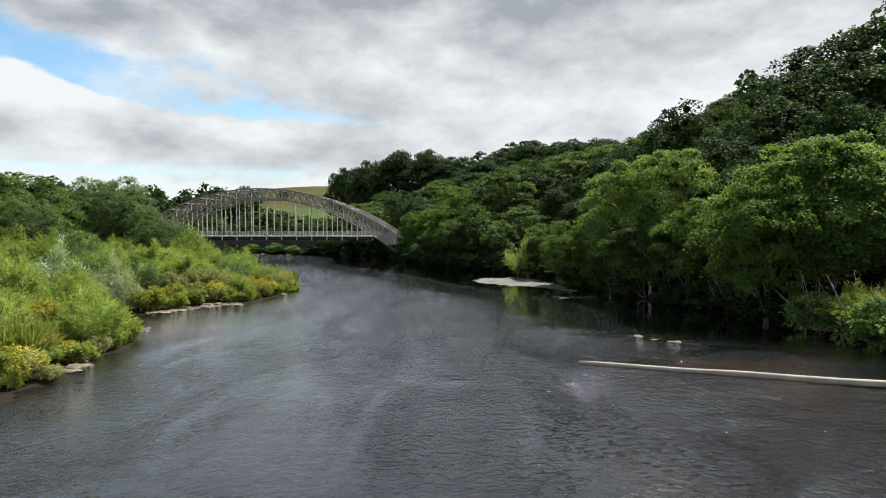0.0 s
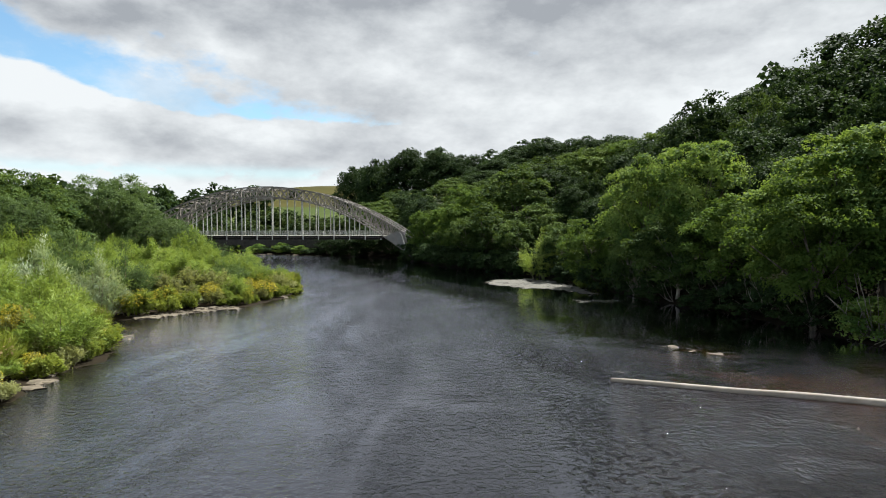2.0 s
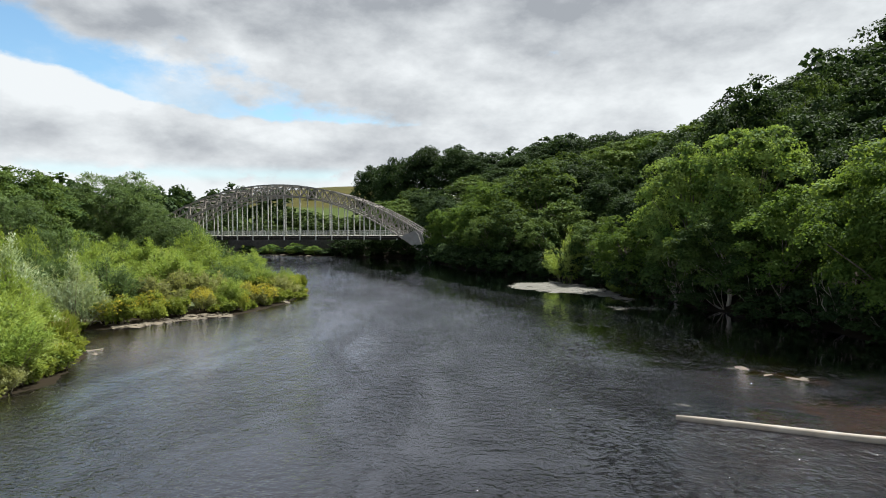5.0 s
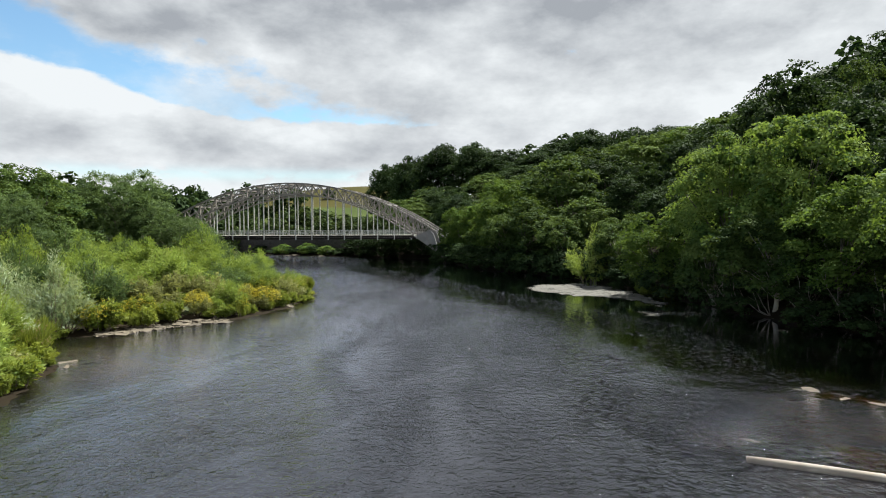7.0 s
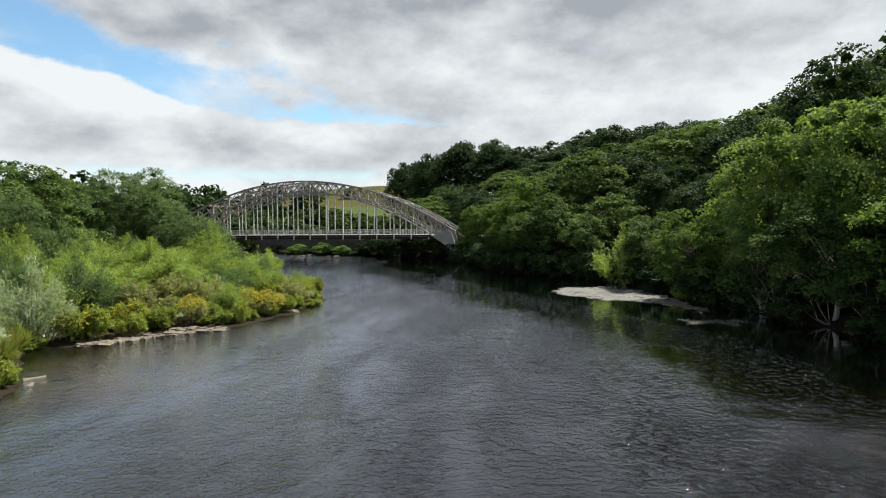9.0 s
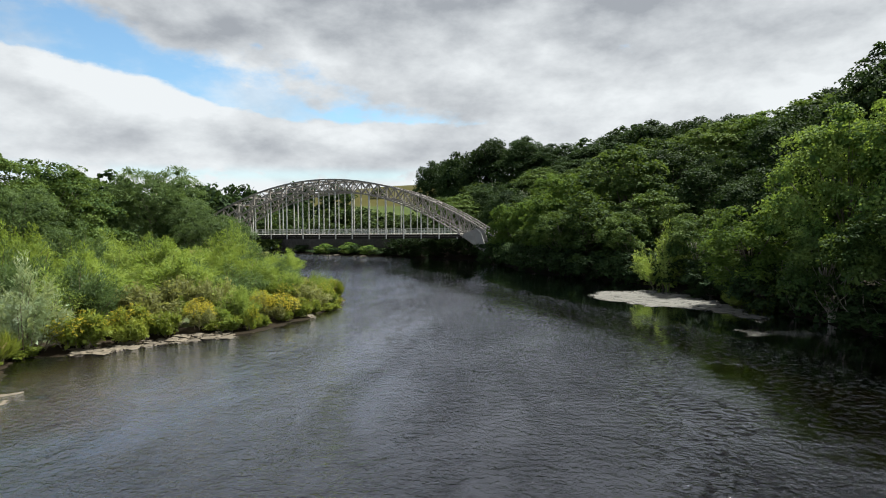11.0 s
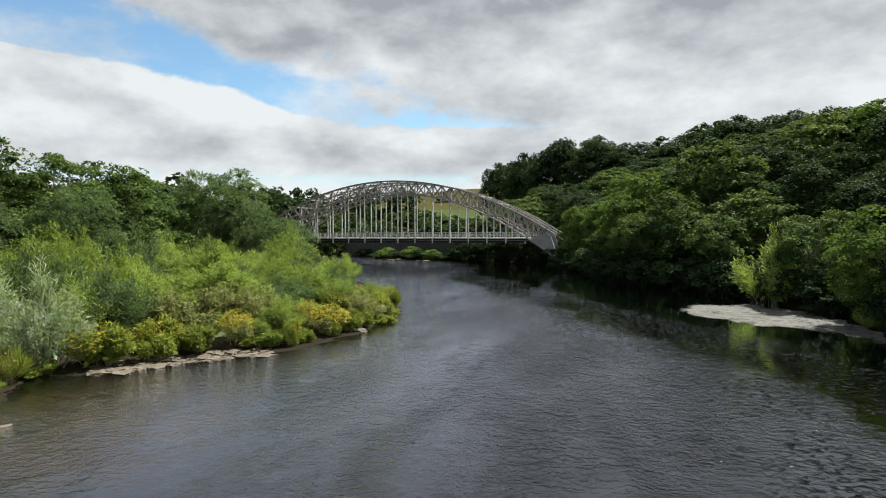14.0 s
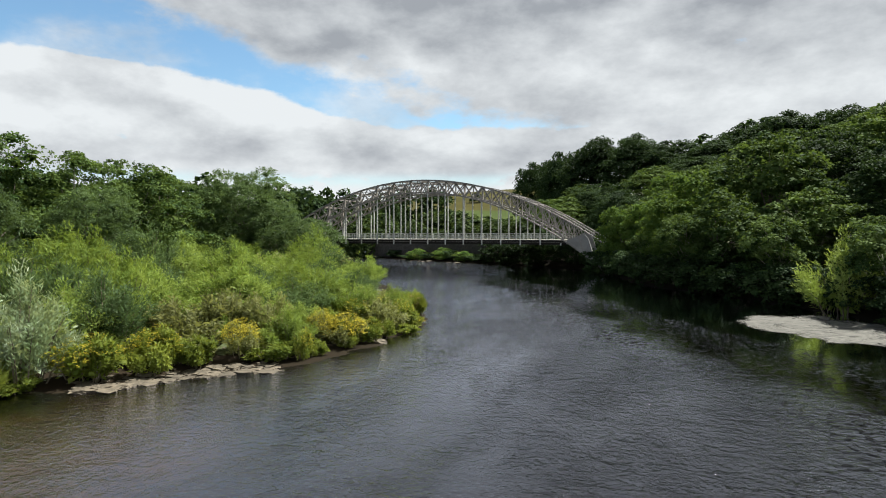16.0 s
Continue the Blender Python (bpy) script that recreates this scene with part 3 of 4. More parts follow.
PLATE_U, GUSSET_U = 31.6, 28.6          # where the lattice ends, and where the end plate begins
ribs = []
for v in RIBS:
    rib = part("arch_rib", mesh_from("upper_flange", *ribbon(upper, v, MID_U - HALF, MID_U + HALF, 48, 0.62, 0.26), M_IRON), bridge, "lattice arch rib in weathered grey paint")
    ribs.append(rib)
    part("lower_flange", mesh_from("lower_flange", *ribbon(lower, v, MID_U - HALF, MID_U + HALF, 48, 0.62, 0.26), M_IRON), rib)
    npan = 34
    for w in (-0.26, 0.26):
        for i in range(npan):
            ua, ub = (MID_U - PLATE_U + 2 * PLATE_U * k / npan for k in (i, i + 1))
            if (i % 2 == 0) == (w < 0):
                a, b = (ua, lower(ua)), (ub, upper(ub))
            else:
                a, b = (ua, upper(ua)), (ub, lower(ub))
            ibar(rib, "lattice_bar", bp(a[0], v + w, a[1]), bp(b[0], v + w, b[1]), 0.09, 0.17)
    for i in range(0, npan + 1, 2):
        u = MID_U - PLATE_U + 2 * PLATE_U * i / npan
        ibar(rib, "rib_upright", bp(u, v, lower(u)), bp(u, v, upper(u)), 0.5, 0.11)
    for s in (-1, 1):
        vs, fs = [], []
        n = 8
        for i in range(n + 1):
            du = GUSSET_U + (35.7 - GUSSET_U) * i / n
            u = MID_U + s * du
            top = lower(u) + (upper(u) - lower(u)) * (0.12 + 0.88 * (du - GUSSET_U) / 3.2) if du < 31.8 else lower(u) + (upper(MID_U + s * 31.8) - lower(MID_U + s * 31.8)) * max(0.28, 1 - (du - 31.8) * 0.55)
            for dv, z in ((-0.29, lower(u)), (0.29, lower(u)), (0.29, top), (-0.29, top)):
                vs.append(bp(u, v + dv, z) - bridge.location)
        for i in range(n):
            for k in range(4):
                k2 = (k + 1) % 4
                fs.append((i * 4 + k, i * 4 + k2, i * 4 + 4 + k2, i * 4 + 4 + k))
        fs += [(3, 2, 1, 0), tuple(n * 4 + k for k in range(4))]
        part("end_plate", mesh_from("end_plate", vs, fs, M_PLATE), rib, "riveted plate at the springing")

# bracing between the ribs
for i in range(-6, 7):
    u = MID_U + i * PITCH
    for va, vb in ((0, 5.2), (5.2, 10.4)):
        bridge_bar("cross_strut", unit_iron, bp(u, va, upper(u) - 0.05), bp(u, vb, upper(u) - 0.05), 0.22, 0.28)
        if i < 6:
            u2 = u + PITCH
            bridge_bar("wind_brace", unit_iron, bp(u, va, upper(u) - 0.1), bp(u2, vb, upper(u2) - 0.1), 0.12, 0.12)

# deck
DZ = 5.35
U0, U1 = MID_U - 27.6, MID_U + 27.6
for v in RIBS:
    bridge_bar("deck_girder", unit_girder, bp(U0 - 8, v + 0.06, 4.92), bp(U1 + 0.8, v + 0.06, 4.92), 0.26, 0.80, label="dark plate girder")
    bridge_bar("girder_flange", unit_iron, bp(U0 - 8, v + 0.04, 4.95), bp(U1 + 0.8, v + 0.04, 4.95), 0.28, 0.035)
deck = bridge_bar("deck", box_data("deck", M_DECK, (1, 1, 1)), bp(U0 - 60, 5.2, DZ - 0.06), bp(U1 + 1.4, 5.2, DZ - 0.06), 10.0, 0.14, label="gravelled path deck")
for i in range(-8, 9):
    u = MID_U - PITCH / 2 + i * PITCH + PITCH * 0.5
    bridge_bar("cross_beam", unit_girder, bp(u, -0.05, 4.68), bp(u, 10.7, 4.68), 0.26, 0.42)
for i in range(-4, 12):
    u = i * PITCH
    for v in RIBS:
        if lower(u) > 6.0:
            bridge_bar("hanger", unit_hanger, bp(u, v - 0.22, 4.42), bp(u, v - 0.14, lower(u)), 0.20, 0.17)
        elif lower(u) > 4.9:
            bridge_bar("hanger_foot", unit_hanger, bp(u, v - 0.22, 4.42), bp(u, v - 0.22, 4.75), 0.24, 0.2)
for v in (0.34, 10.1):
    rail = tagged(new("railing"), "pale grey metal parapet railing")
    rail.parent = bridge
    for z in (5.75, 6.05, 6.40):
        part("rail", unit_rail, rail, "", B_INV @ bar_between(bp(U0 - 6, v, z), bp(U1 + 0.6, v, z), 0.05, 0.06))
    for i in range(-9, 41):
        u = U0 + (U1 - U0) * i / 40
        if i >= -4:
            part("post", unit_rail, rail, "", B_INV @ bar_between(bp(u, v, 5.4), bp(u, v, 6.42), 0.08, 0.11))

# abutments
for s in (-1, 1):
    c = bp(MID_U + s * 40.4, 5.2, 0)
    ab = new("abutment", box_data("abutment", M_WALL_STONE, (8.6, 13.4, 8.2), 0.25))
    ab.matrix_basis = Matrix.Translation((c.x, c.y, 0.9)) @ Matrix.Rotation(B_TH, 4, "Z")
    tagged(ab, "dark masonry abutment under the bridge end", "abutment")

# ---- plants ----
def unit(v):
    return v / np.maximum(np.linalg.norm(v, axis=-1, keepdims=True), 1e-9)


def leaf_quads(pos, direction, normal, length, width):
    """Pointed leaves: base, side, tip, side."""
    d = unit(direction)
    s = unit(np.cross(d, normal))
    n = np.cross(s, d)
    length, width = np.broadcast_to(length, len(pos))[:, None], np.broadcast_to(width, len(pos))[:, None]
    mid = pos + d * length * 0.45 + n * length * 0.06
    return np.stack([pos, mid + s * width / 2, pos + d * length, mid - s * width / 2], 1)


def crown_clumps(r, height, spread, base, clumps, lumps):
    """Centres and radii of the leaf clumps of a broad crown: full, uneven, flatter below."""
    c, rad = [], []
    ga = math.pi * (3 - math.sqrt(5))
    lobe = r.uniform(0, 6.28, 4)
    for i in range(clumps):
        f = (i + 0.5) / clumps
        zf = f ** 0.85
        prof = math.sqrt(max(0.02, 1 - ((zf - 0.36) / 0.66) ** 2)) if zf > 0.36 else 0.72 + 0.28 * zf / 0.36
        a = i * ga + r.uniform(-0.4, 0.4)
        lob = 1 + 0.20 * math.sin(2 * a + lobe[0]) + 0.13 * math.sin(3 * a + lobe[1] + 3 * zf)
        q = spread * prof * lob * (r.uniform(0.72, 1.0) if r.random() < 0.78 else r.uniform(0.2, 0.7))
        z = base + (height - base) * zf * (0.93 + 0.07 * math.sin(a * 2 + lobe[2]))
        c.append((q * math.cos(a), q * math.sin(a), z + r.uniform(-0.4, 0.4)))
        rad.append(lumps * r.uniform(0.65, 1.25) * (1 - 0.3 * max(0, zf - 0.7) / 0.3))
    return np.array(c), np.array(rad)


def broad_crown(seed, height=14.0, spread=5.0, base=1.8, boughs=40, sprays=16, leaves=22, lumps=1.55, size=0.34, slim=1.0, lift=0.0, loose=0.28):
    """A crown of boughs; each bough is a low dome of leaf sprays that overlap like shingles, with gaps between."""
    r = np.random.default_rng(seed)
    c, rad = crown_clumps(r, height, spread, base, boughs, lumps)
    out = []
    for p, q in zip(c, rad):
        m = max(6, int(sprays * (q / lumps) ** 1.5))
        d = unit(r.normal(size=(m, 3)))
        d[:, 2] = np.where(d[:, 2] < -0.25, -d[:, 2], d[:, 2])
        far = r.uniform(0.90 - loose, 0.90 + loose, m)
        at = p + d * (far * q)[:, None] * np.array([1.12, 1.12, 0.80])
        face = unit(d + np.array([0, 0, 0.55]) + r.normal(size=(m, 3)) * 0.22)
        side = unit(np.cross(face, r.normal(size=(m, 3))))
        over = np.cross(face, side)
        k = leaves
        ang, rr = r.uniform(0, 6.28, (m, k)), np.sqrt(r.uniform(0.02, 1, (m, k)))
        wide = q * r.uniform(0.30, 0.50, m)[:, None]
        off = (np.cos(ang) * rr * wide)[..., None] * side[:, None] + (np.sin(ang) * rr * wide)[..., None] * over[:, None]
        pos = at[:, None] + off + face[:, None] * r.normal(size=(m, k, 1)) * q * 0.07
        pos[..., 2] -= 0.30 * rr ** 2 * wide
        grow = unit(unit(off) * 0.8 + r.normal(size=(m, k, 3)) * 0.45 + np.array([0, 0, -0.30 + lift]))
        nrm = unit(face[:, None] + r.normal(size=(m, k, 3)) * 0.42)
        ln = (size * r.uniform(0.65, 1.35, (m, k))).ravel()
        out.append(leaf_quads(pos.reshape(-1, 3), grow.reshape(-1, 3), nrm.reshape(-1, 3), ln, ln * slim * r.uniform(0.60, 0.95, m * k)))
        k = 12                                                                          # oversized hidden leaves, added to block light inside the bough
        d = unit(r.normal(size=(k, 3)))
        g = unit(r.normal(size=(k, 3)))
        out.append(leaf_quads(p + d * q * 0.12 - g * q * 0.34, g, d, np.full(k, q * 0.68), q * 0.55))
    return np.concatenate(out), c, rad


def trunk_mesh(name, seed, centres, height, mat, base_r=0.28, stems=1, reach=0.62):
    r = np.random.default_rng(seed)
    tubes = []
    for s in range(stems):
        lean = r.uniform(-0.12, 0.12, 2) * (1 if stems == 1 else 2.2)
        path, rr = [], []
        for i in range(7):
            f = i / 6
            path.append((lean[0] * f * height * reach + 0.12 * math.sin(3 * f + s), lean[1] * f * height * reach + 0.12 * math.cos(2.5 * f + s), -0.5 + f * height * reach))
            rr.append(base_r * (1 - 0.75 * f) * (1.25 if i == 0 else 1))
        tubes.append(tube(path, rr, 7))
        for j in r.choice(len(centres), min(len(centres), 12 // stems + 2), replace=False):
            e = Vector(centres[j])
            f = min(0.95, max(0.2, (e.z / height) * 0.75 - 0.05))
            k = f * 6
            i0 = int(k)
            a = Vector(path[i0]).lerp(Vector(path[min(6, i0 + 1)]), k - i0)
            m = a.lerp(e, 0.5) + Vector((0, 0, 0.25))
            r0 = max(0.04, base_r * (1 - 0.75 * f) * 0.5)
            tubes.append(tube([a, m, e], [r0, r0 * 0.65, r0 * 0.25], 5))
    return mesh_from(name, *add_tubes(tubes), mat, smooth=True)


def shrub_quads(seed, height=3.0, spread=2.0, stems=70, leaves=55, size=0.26, slim=0.20, droop=0.25, top_light=False):
    """An osier-like shrub: stems that fan out from the foot, set with narrow leaves; also the stems' paths."""
    r = np.random.default_rng(seed)
    out, paths = [], []
    tufts = [(r.uniform(0, 2 * math.pi), math.sqrt(r.uniform(0.0, 1)), r.uniform(0.74, 1.10)) for _ in range(max(5, stems // 9))]
    for i in range(stems):
        a, q, tall = tufts[i % len(tufts)]
        a, q = a + r.normal() * 0.17 / max(q, 0.3), min(1.0, abs(q + r.normal() * 0.10))
        h = height * (1 - 0.50 * q ** 2) * tall * r.uniform(0.70, 1.10)
        foot = np.array([math.cos(a) * q * spread * 0.42, math.sin(a) * q * spread * 0.42, 0.0])
        tip = np.array([math.cos(a) * q * spread * r.uniform(0.8, 1.1), math.sin(a) * q * spread * r.uniform(0.8, 1.1), h])
        mid = (foot + tip) / 2 + np.array([0, 0, h * 0.12])
        t = r.uniform(0.06, 1.0, leaves) ** 0.62
        t = t[:, None]
        pos = (1 - t) ** 2 * foot + 2 * t * (1 - t) * mid + t * t * tip
        tan = unit(2 * (1 - t) * (mid - foot) + 2 * t * (tip - mid))
        pos = pos + r.normal(size=pos.shape) * 0.10 * spread / 2
        grow = unit(tan * 0.9 + unit(r.normal(size=pos.shape)) * 0.7 + np.array([0, 0, -droop]))
        ln = size * r.uniform(0.7, 1.4, leaves)
        away = unit((pos - np.array([0, 0, height * 0.35])) / np.array([spread, spread, height * 0.65]))
        side = unit(away + np.array([0, 0, 0.35]) + r.normal(size=pos.shape) * 0.38)
        out.append(leaf_quads(pos, grow, side, ln, ln * slim))
        if i % 5 == 0:
            paths.append((foot, mid, tip))
    k = 80                                                                              # big hidden leaves, added as light blockers in the shrub's heart
    a, q = r.uniform(0, 6.28, k), np.sqrt(r.uniform(0, 1, k)) * spread * 0.42
    pos = np.stack([np.cos(a) * q, np.sin(a) * q, r.uniform(0.05, 0.50, k) * height], 1)
    out.append(leaf_quads(pos, unit(r.normal(size=(k, 3))), unit(r.normal(size=(k, 3))), np.full(k, spread * 0.22), spread * 0.15))
    return np.concatenate(out), paths


def stems_mesh(name, paths, mat, r0=0.035):
    tubes = [tube([p[0] - np.array([0, 0, 0.25]), p[1], p[0] * 0.1 + p[2] * 0.9], [r0, r0 * 0.7, r0 * 0.3], 4) for p in paths]
    return mesh_from(name, *add_tubes(tubes), mat)


def flower_quads(seed, height, spread, n, size):
    r = np.random.default_rng(seed)
    out = []
    for i in range(n):
        a, q = r.uniform(0, 6.28), math.sqrt(r.uniform(0, 1))
        p = np.array([math.cos(a) * q * spread, math.sin(a) * q * spread, height * (1.0 - 0.42 * q * q) * r.uniform(0.62, 1.08)])
        k = 7
        pos = p + r.normal(size=(k, 3)) * np.array([1, 1, 0.45]) * size * 0.8
        d = unit(r.normal(size=(k, 3)) * np.array([1, 1, 0.3]))
        out.append(leaf_quads(pos, d, np.tile([0, 0, 1.0], (k, 1)) + r.normal(size=(k, 3)) * 0.3, np.full(k, size), size * 0.9))
    return np.concatenate(out)


def ground_z(x, y):
    return float(land(np.array([x]), np.array([y]))[0])


# kinds of tree: (height, crown radius) at scale 1
def make_tree(name, label, seed, mat, height, spread, base, boughs, sprays, leaves, lumps, size, bark_mat, stems=1, trunk_r=0.28, reach=0.62, slim=1.0, lift=0.0, loose=0.28):
    ob = tagged(new(name), label, "tree")
    q, c, rad = broad_crown(seed, height, spread, base, boughs, sprays, leaves, lumps, size, slim, lift, loose)
    part("crown", quad_mesh("crown", q, mat), ob)
    part("trunk", trunk_mesh("trunk", seed + 1, c, height, bark_mat, trunk_r, stems, reach), ob)
    ob["kind_height"], ob["kind_spread"] = height, spread
    return ob


TREES = {}
TREES["syc_a"] = make_tree("broadleaf_tree", "tall leafy green sycamore tree on the wooded bank", 11, M_LEAF, 15, 5.0, 1.2, 42, 17, 20, 1.65, 0.38, M_BARK)
TREES["syc_b"] = make_tree("broadleaf_tree", "tall leafy green sycamore tree on the wooded bank", 12, M_LEAF, 15, 4.4, 1.0, 38, 17, 20, 1.60, 0.38, M_BARK)
TREES["alder"] = make_tree("alder_tree", "many-stemmed alder with pale stems over the water", 13, M_LEAF, 10, 4.4, 2.6, 46, 16, 20, 1.15, 0.25, M_PALE_BARK, 4, 0.13)
TREES["lime"] = make_tree("fresh_green_tree", "bright yellow-green leafy tree on the wooded bank", 14, M_LEAF_LIGHT, 13, 4.5, 0.8, 38, 17, 20, 1.50, 0.36, M_BARK)
TREES["dark"] = make_tree("hill_tree", "dark dense broadleaf tree on the hill", 15, M_LEAF_DARK, 18, 6.6, 1.5, 64, 20, 16, 2.5, 0.46, M_BARK, loose=0.12)
TREES["oak"] = make_tree("oak_tree", "dark spreading oak tree on the slope", 16, M_LEAF_DARK, 18, 6.2, 2.6, 60, 17, 18, 2.15, 0.38, M_BARK, 1, 0.36, 0.7, loose=0.16)
TREES["willow"] = make_tree("willow_tree", "large rounded grey-green willow tree behind shrubs", 17, M_WILLOW_DARK, 17, 7.6, 0.6, 86, 20, 24, 1.70, 0.46, M_BARK, 3, 0.25, 0.62, 0.30, 0.5)
TREES["ash"] = make_tree("ash_tree", "leafy mid-green tree in the bank thicket", 18, M_LEAF, 15, 4.8, 0.8, 44, 20, 24, 1.5, 0.26, M_BARK)
TREES["syc_n"] = make_tree("broadleaf_tree", "large leafy sycamore tree hanging over the river", 31, M_LEAF_NEAR, 15, 4.8, 2.8, 44, 22, 30, 1.55, 0.245, M_BARK)
TREES["syc_m"] = make_tree("broadleaf_tree", "large leafy sycamore tree hanging over the river", 32, M_LEAF_NEAR, 15, 4.4, 2.8, 42, 22, 30, 1.50, 0.245, M_BARK)
TREES["lime_n"] = make_tree("fresh_green_tree", "bright yellow-green leafy tree beside the river", 34, M_LEAF_LIGHT, 13, 4.5, 2.4, 40, 22, 30, 1.40, 0.235, M_BARK)
used_once = set()


def tree(kind, x, y, top, width, label="", turn=None, z=None):
    """A tree whose top stands at height top, width metres across."""
    src = TREES[kind]
    g = ground_z(x, y) if z is None else z
    s = width / (2 * src["kind_spread"])
    sz = (top - g) / (src["kind_height"] * 1.06)
    m = Matrix.LocRotScale((x, y, g), Euler((0, 0, rng.uniform(0, 6.28) if turn is None else turn)), (s, s, max(sz, 0.15)))
    if kind in used_once:
        ob = copy_thing(src, Matrix())
    else:
        used_once.add(kind)
        ob = src
    ob.matrix_basis = m
    if label:
        tagged(ob, label)
    return ob


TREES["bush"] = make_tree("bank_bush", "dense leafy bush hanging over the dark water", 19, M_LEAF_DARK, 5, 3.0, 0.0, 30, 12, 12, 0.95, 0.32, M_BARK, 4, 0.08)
# bushes that hang over the water on the right bank; canopy shade is in their leaf colour
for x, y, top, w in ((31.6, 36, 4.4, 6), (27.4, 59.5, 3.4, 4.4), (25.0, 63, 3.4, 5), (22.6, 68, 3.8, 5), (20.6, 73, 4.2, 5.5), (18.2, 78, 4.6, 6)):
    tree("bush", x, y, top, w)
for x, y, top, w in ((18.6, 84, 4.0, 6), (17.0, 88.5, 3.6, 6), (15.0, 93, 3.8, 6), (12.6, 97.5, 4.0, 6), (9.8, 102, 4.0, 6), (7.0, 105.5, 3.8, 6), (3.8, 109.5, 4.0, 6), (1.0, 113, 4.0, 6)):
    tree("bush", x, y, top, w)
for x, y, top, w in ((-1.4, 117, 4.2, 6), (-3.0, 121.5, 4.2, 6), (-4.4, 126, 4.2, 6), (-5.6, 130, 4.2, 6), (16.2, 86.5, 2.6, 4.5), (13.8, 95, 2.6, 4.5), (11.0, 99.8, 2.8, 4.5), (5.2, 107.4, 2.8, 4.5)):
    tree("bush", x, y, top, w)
for x, y, top, w in ((16.5, 91.5, 9.0, 8), (10.5, 104.5, 9.0, 8), (2.0, 115.5, 9.5, 7.5)):
    tree("alder", x, y, top, w, "dark leafy alder tree hanging over the water")
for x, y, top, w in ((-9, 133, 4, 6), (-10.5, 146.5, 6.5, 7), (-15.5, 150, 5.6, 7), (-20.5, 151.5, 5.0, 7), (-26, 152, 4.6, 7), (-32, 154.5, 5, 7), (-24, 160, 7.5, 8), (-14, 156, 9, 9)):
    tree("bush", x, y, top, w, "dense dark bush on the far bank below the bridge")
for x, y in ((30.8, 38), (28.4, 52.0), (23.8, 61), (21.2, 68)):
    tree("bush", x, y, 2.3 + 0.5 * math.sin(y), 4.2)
# hazels take the lighter leaf colour in place of sun through the gap
TREES["hazel"] = make_tree("hazel_bush", "mid-green hazel bush hanging over the bank edge", 20, M_LEAF_NEAR, 5, 3.0, 0.0, 34, 14, 16, 0.95, 0.27, M_BARK, 5, 0.06)
for x, y, top, w in ((30.6, 33.5, 4.6, 6.4), (29.8, 39.2, 3.6, 4.6), (29.0, 45.8, 3.2, 4.0), (31.4, 29.0, 5.0, 6.5), (32.0, 24.0, 5.0, 6.5)):
    tree("hazel", x, y, top, w)
# dark-leaved bushes again, coloured for the deep shade below the crowns
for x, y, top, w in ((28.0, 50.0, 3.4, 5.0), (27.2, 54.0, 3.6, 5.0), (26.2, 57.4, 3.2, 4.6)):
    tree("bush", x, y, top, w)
for x, y, top, w in ((-46.0, 161.6, 3.2, 4.6), (-40.0, 158.2, 2.6, 4.0), (-53.5, 164.6, 2.8, 4.2)):
    tree("hazel", x, y, top, w, "light green bush on the far bank below the bridge")
# right bank, from the near end towards the bridge
for k, x, y, top, w in (
        ("syc_n", 41.5, 35.5, 17, 11), ("syc_m", 32.3, 53.5, 17.0, 11), ("lime_n", 27.6, 50, 12.6, 8), ("ash", 45, 47, 21, 11), ("alder", 36.5, 30, 8.5, 8),
        ("syc_m", 27.0, 69.5, 18.4, 9.5), ("syc_n", 22.8, 75.0, 16.8, 9.0), ("lime_n", 25.8, 61.5, 11.2, 8.5), ("alder", 23.0, 65.5, 9.0, 8), ("syc_n", 30.5, 58.5, 13.0, 8.0)):
    tree(k, x, y, top, w)
# the oaks here are dark filler crowns, coloured as the shadowed gaps between trees
for k, x, y, top, w in (
        ("lime_n", 17.6, 79.5, 9.0, 8.0), ("alder", 20.5, 71.5, 7.6, 7.0), ("oak", 33.5, 62, 16.5, 9), ("syc_n", 34.5, 52.5, 17, 10), ("oak", 33, 74, 19, 10), ("oak", 27.5, 87, 17, 9),
        ("syc_a", 14.6, 108.5, 12.2, 9.5), ("syc_b", 6.0, 111.0, 12.0, 8.5), ("syc_a", 12.5, 120.5, 20.3, 13), ("lime", 4.0, 126.5, 16.0, 9.0), ("lime", 0.6, 122.5, 12.6, 8.5),
        ("lime", 19.0, 101.0, 7.6, 6.0), ("oak", 24.5, 97, 13.5, 9)):
    tree(k, x, y, top, w)
# oaks again fill the gaps, with the shadow put into their leaf colour
for k, x, y, top, w in (
        ("oak", 24, 112, 17, 10), ("oak", 21, 128, 20.5, 12), ("oak", 34, 112, 23, 12), ("lime", -2.5, 132.5, 12.0, 7.5), ("lime", -6.8, 135.8, 11.4, 6.5), ("syc_b", -1, 138, 13.5, 9),
        ("ash", 6, 140, 18.0, 10), ("lime", 2.0, 158, 19, 9), ("syc_b", 9, 150, 19.5, 11), ("syc_a", 30, 136, 25.5, 14), ("lime", 38, 134, 26.5, 12), ("alder", -2.0, 126, 7.5, 6), ("syc_b", -20, 174, 15, 12), ("ash", -27, 184, 15, 12), ("syc_b", -18, 196, 19, 13), ("oak", -7.5, 159, 15, 10), ("oak", -9, 171, 17, 11), ("oak", -13, 181, 18, 12)):
    tree(k, x, y, top, w)
